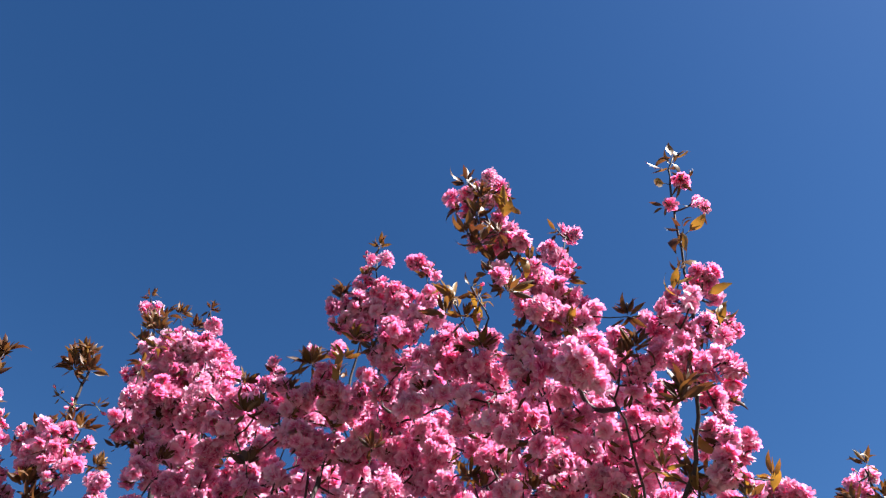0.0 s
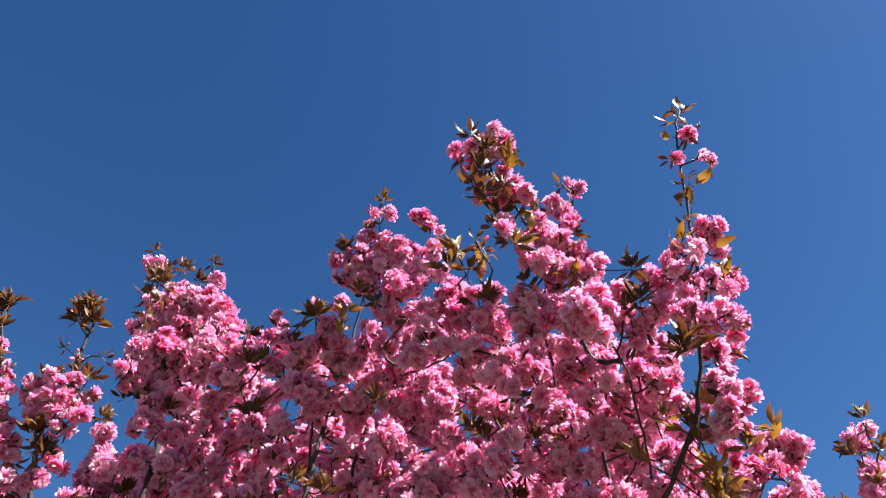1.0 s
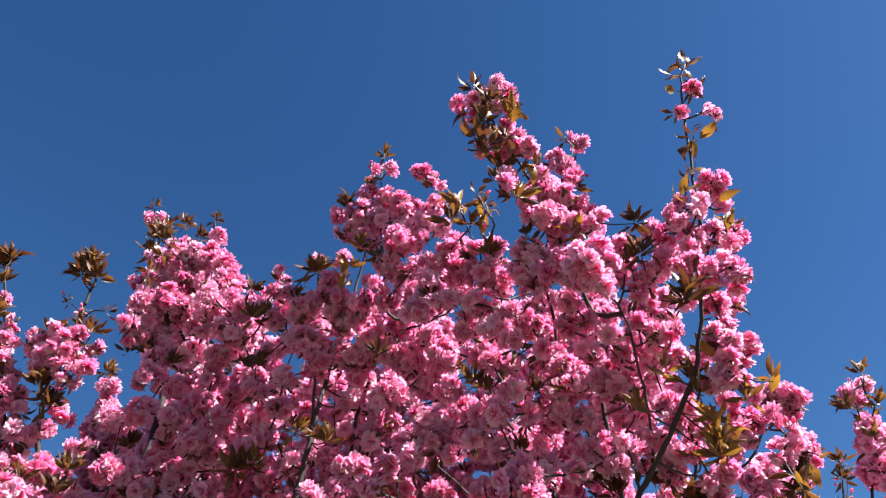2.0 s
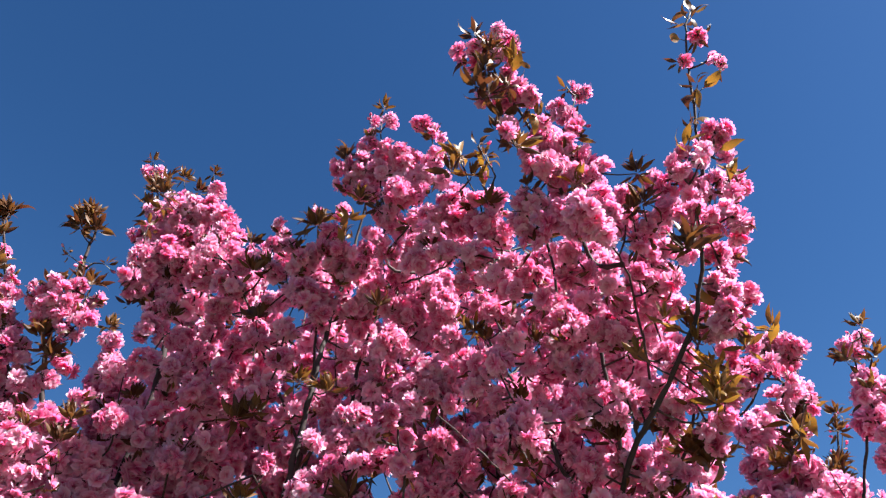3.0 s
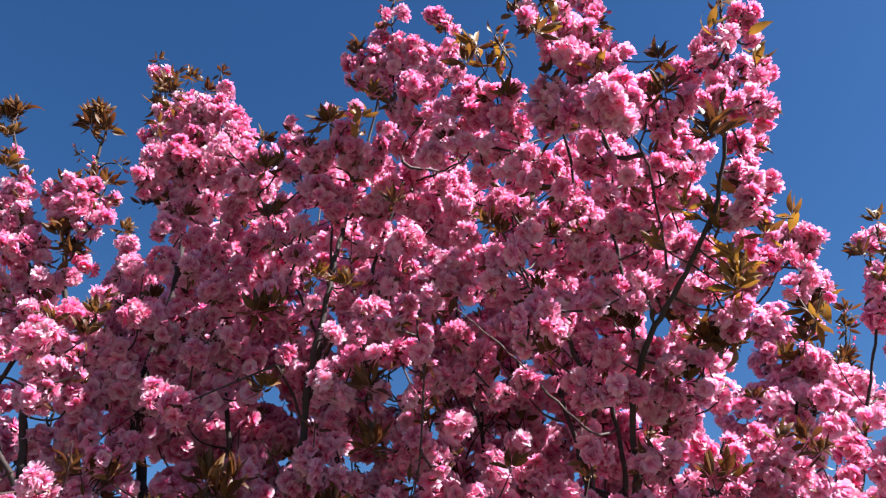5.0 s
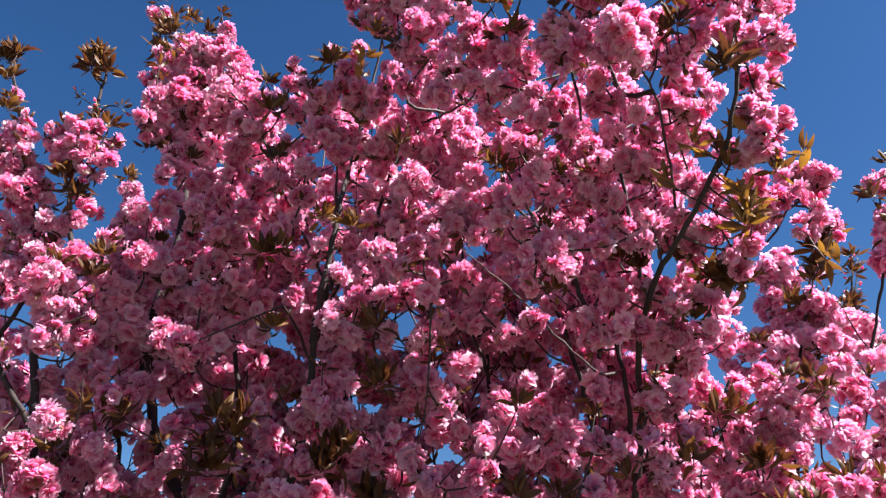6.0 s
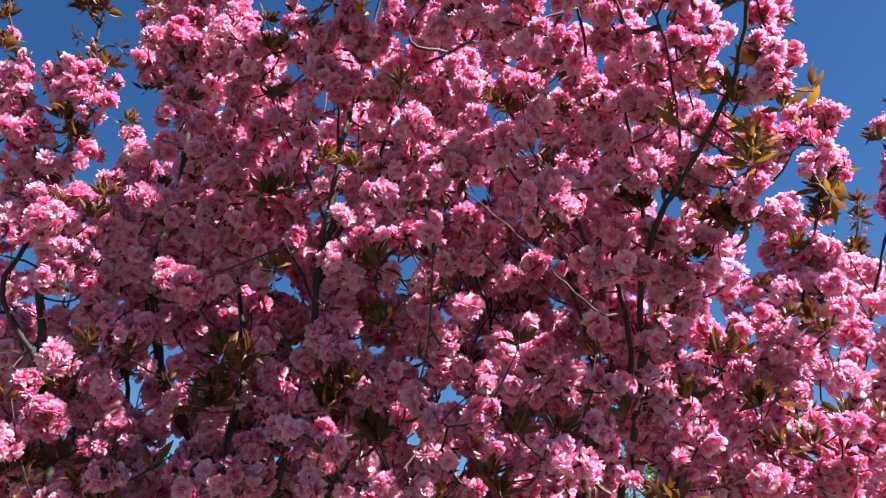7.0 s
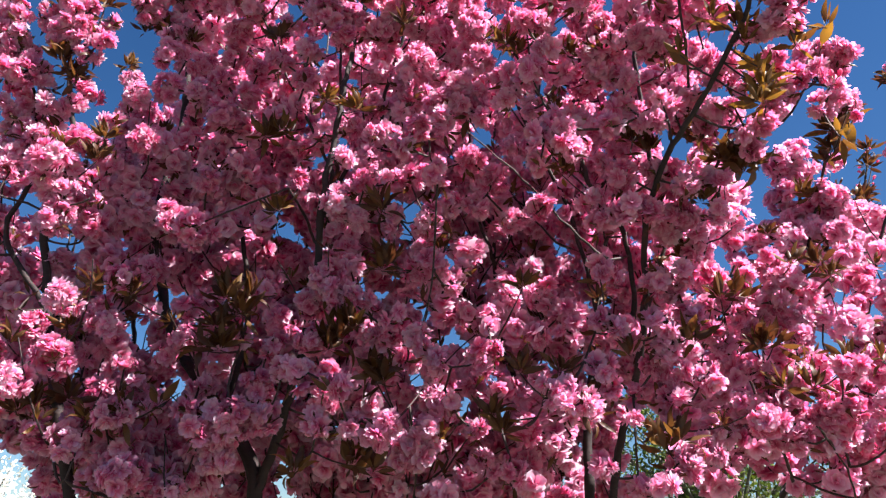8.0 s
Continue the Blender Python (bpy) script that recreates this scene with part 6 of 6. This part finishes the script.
tuft(tree_a, 8, .07, 0.18, (-0.614, 1.950, 1.992))
tuft(tree_a, 8, .065, 0.15, (-0.683, 1.950, 1.961))
tuft(tree_a, 8, .065, 0.12, (-0.661, 1.950, 1.901))
tuft(tree_a, 6, .06, 0.12, (-0.711, 1.950, 1.901))
tuft(tree_a, 6, .07, 0.18, (-0.604, 1.950, 2.038))
tuft(tree_a, 6, .06, 0.15, (-0.921, 1.950, 2.045))
tuft(tree_a, 4, .06, 0.12, (-0.991, 1.950, 2.052))
tuft(tree_a, 2, .07, 0.42, (-0.796, 1.950, 1.757))
tuft(tree_a, 4, .07, 0.30, (-0.884, 1.950, 1.735))
tuft(tree_e, 7, .07, 0.12, (-1.054, 2.000, 1.778))
tuft(tree_e, 6, .07, 0.09, (-1.139, 2.000, 1.763))
tuft(tree_e, 6, .07, 0.09, (-1.180, 2.000, 1.749))
tuft(tree_e, 6, .055, 0.24, (-1.096, 2.000, 1.966))
tuft(tree_e, 4, .07, 0.36, (-1.247, 2.000, 1.926))
tuft(tree_e, 4, .07, 0.12, (-1.104, 2.000, 1.679))
tuft(tree_e, 6, .05, 0.24, (-1.018, 2.000, 1.680))
tuft(tree_b, 6, .07, 0.06, (-0.234, 1.920, 2.123))
tuft(tree_b, 4, .07, 0.09, (-0.255, 1.920, 2.107))
tuft(tree_b, 4, .05, 0.30, (0.111, 1.920, 2.061))
tuft(tree_b, 6, .06, 0.30, (0.027, 1.920, 1.731))
tuft(tree_b, 6, .06, 0.24, (0.053, 1.920, 1.692))
tuft(tree_b, 6, .06, 0.09, (0.194, 1.920, 1.842))
tuft(tree_b, 5, .06, 0.06, (0.097, 1.920, 1.841))
tuft(tree_b, 3, .05, 0.30, (0.369, 1.920, 1.885))
tuft(tree_b, 4, .07, 0.39, (0.512, 1.920, 1.929))
tuft(tree_b, 3, .07, 0.36, (0.531, 1.920, 1.915))
tuft(tree_b, 2, .06, 0.42, (0.481, 1.920, 2.086))
tuft(tree_b, 3, .06, 0.24, (0.523, 1.920, 2.141))
tuft(tree_b, 4, .07, 0.45, (0.434, 1.920, 1.656))
tuft(tree_b, 4, .07, 0.42, (0.462, 1.920, 1.676))
tuft(tree_b, 2, .06, 0.36, (0.410, 1.920, 1.682))
tuft(tree_c, 4, .07, 0.36, (0.698, 2.050, 2.086))
tuft(tree_c, 4, .06, 0.12, (0.659, 2.050, 2.078))
tuft(tree_c, 3, .06, 0.42, (0.866, 2.050, 2.178))
tuft(tree_c, 6, .06, 0.06, (0.943, 2.050, 2.178))
tuft(tree_c, 6, .06, 0.06, (0.967, 2.050, 2.145))
tuft(tree_c, 4, .07, 0.36, (0.791, 2.050, 1.832))
tuft(tree_c, 4, .07, 0.42, (0.863, 2.050, 1.833))
tuft(tree_c, 6, .07, 0.06, (0.782, 2.050, 1.952))
tuft(tree_c, 6, .07, 0.06, (0.750, 2.050, 1.936))
tuft(tree_c, 4, .06, 0.42, (0.965, 2.050, 1.907))
tuft(tree_c, 2, .06, 0.48, (1.052, 2.050, 1.908))
tuft(tree_a, 3, .058, .30, (-1.093, 1.930, 3.462))
tuft(tree_a, 3, .058, .30, (-1.044, 1.930, 3.418))
tuft(tree_a, 3, .058, .30, (-1.034, 1.930, 3.340))
tuft(tree_a, 2, .058, .30, (-1.044, 1.930, 3.499))
tuft(tree_a, 2, .058, .30, (-1.060, 1.930, 3.263))
tuft(tree_b, 2, 0.062, 0.30, (0.751, 1.295, 3.563))
tuft(tree_b, 2, 0.050, 0.15, (0.701, 1.295, 3.236))
tuft(tree_b, 2, 0.055, 0.35, (0.645, 1.295, 3.047))
single_leaf(tree_b, .3, (0.737, 1.300, 3.632))
single_leaf(tree_b, .5, (0.763, 1.300, 3.659))
single_leaf(tree_b, .75, (0.808, 1.300, 3.632))
single_leaf(tree_b, .05, (0.690, 1.300, 3.559))
single_leaf(tree_b, .85, (0.680, 1.300, 3.477))
single_leaf(tree_b, .15, (0.778, 1.300, 3.566))
single_leaf(tree_b, .7, (0.742, 1.300, 3.250))
single_leaf(tree_b, .85, (0.698, 1.300, 3.172))
single_leaf(tree_b, .1, (0.660, 1.300, 3.205))
single_leaf(tree_b, .4, (0.696, 1.300, 3.103))
single_leaf(tree_b, .95, (0.658, 1.300, 3.032))
single_leaf(tree_b, .75, (0.621, 1.300, 3.027))
single_leaf(tree_b, .7, (0.586, 1.300, 2.970))
single_leaf(tree_b, .7, (0.705, 1.300, 2.898))
single_leaf(tree_b, .7, (0.728, 1.300, 2.989))
single_leaf(tree_b, .95, (0.033, 1.540, 3.200))
single_leaf(tree_b, .95, (0.101, 1.540, 3.132))
single_leaf(tree_b, .85, (0.181, 1.250, 3.281))
single_leaf(tree_b, .8, (0.189, 1.250, 3.254))
single_leaf(tree_b, .9, (0.238, 1.330, 3.131))
single_leaf(tree_b, .8, (0.335, 1.400, 2.932))
single_leaf(tree_b, .85, (0.716, 1.520, 2.564))
single_leaf(tree_b, .9, (0.846, 1.620, 2.622))
single_leaf(tree_b, .9, (0.643, 1.500, 2.616))
single_leaf(tree_b, .9, (0.528, 1.500, 2.564))
single_leaf(tree_b, .8, (0.548, 1.520, 2.570))
single_leaf(tree_b, .85, (0.630, 1.550, 2.465))
single_leaf(tree_b, .95, (0.700, 1.700, 2.500))
single_leaf(tree_b, .9, (0.705, 1.700, 2.476))
single_leaf(tree_b, .8, (0.687, 1.720, 2.465))
single_leaf(tree_b, .6, (0.475, 1.600, 2.530))
single_leaf(tree_b, .95, (0.156, 1.780, 2.734))
single_leaf(tree_a, .85, (-0.345, 1.850, 3.218))
single_leaf(tree_a, .75, (-0.350, 1.850, 3.136))
single_leaf(tree_b, .8, (0.988, 1.850, 2.492))
tuft(tree_e, 12, .07, .35, (-1.577, 1.900, 3.263))
tuft(tree_e, 7, .065, .35, (-1.546, 1.900, 3.290))
tuft(tree_e, 6, .06, .4, (-1.556, 1.900, 3.185))
tuft(tree_e, 6, .06, .35, (-1.501, 1.900, 3.041))
tuft(tree_e, 14, .07, .35, (-1.267, 1.900, 3.255))
tuft(tree_e, 8, .068, .35, (-1.274, 1.900, 3.221))
tuft(tree_e, 6, .055, .4, (-1.252, 1.900, 3.287))
tuft(tree_e, 4, .06, .3, (-1.213, 1.900, 3.208))
tuft(tree_e, 5, .055, .35, (-1.291, 1.900, 2.973))
tuft(tree_e, 6, .05, .1, (-1.151, 1.900, 2.972))
tuft(tree_e, 5, .045, .1, (-1.188, 1.900, 2.996))
tuft(tree_e, 7, .055, .1, (-1.240, 1.900, 2.772))
tuft(tree_e, 8, .05, .1, (-1.212, 1.900, 2.722))
tuft(tree_e, 7, .05, .15, (-1.180, 1.900, 2.697))
tuft(tree_e, 4, .055, .6, (-1.401, 1.900, 2.829))
tuft(tree_b, 2, .06, .95, (0.667, 1.620, 2.502))
tuft(tree_b, 4, .065, .95, (0.669, 1.620, 2.444))
tuft(tree_b, 3, .065, .9, (0.669, 1.620, 2.411))
tuft(tree_b, 3, .065, .85, (0.822, 1.620, 2.325))
tuft(tree_b, 5, .075, .45, (0.666, 1.800, 2.329))
tuft(tree_b, 3, .07, .4, (0.644, 1.800, 2.342))

for cherry in (tree_a, tree_b, tree_c, tree_d, tree_e):
    finish(cherry)
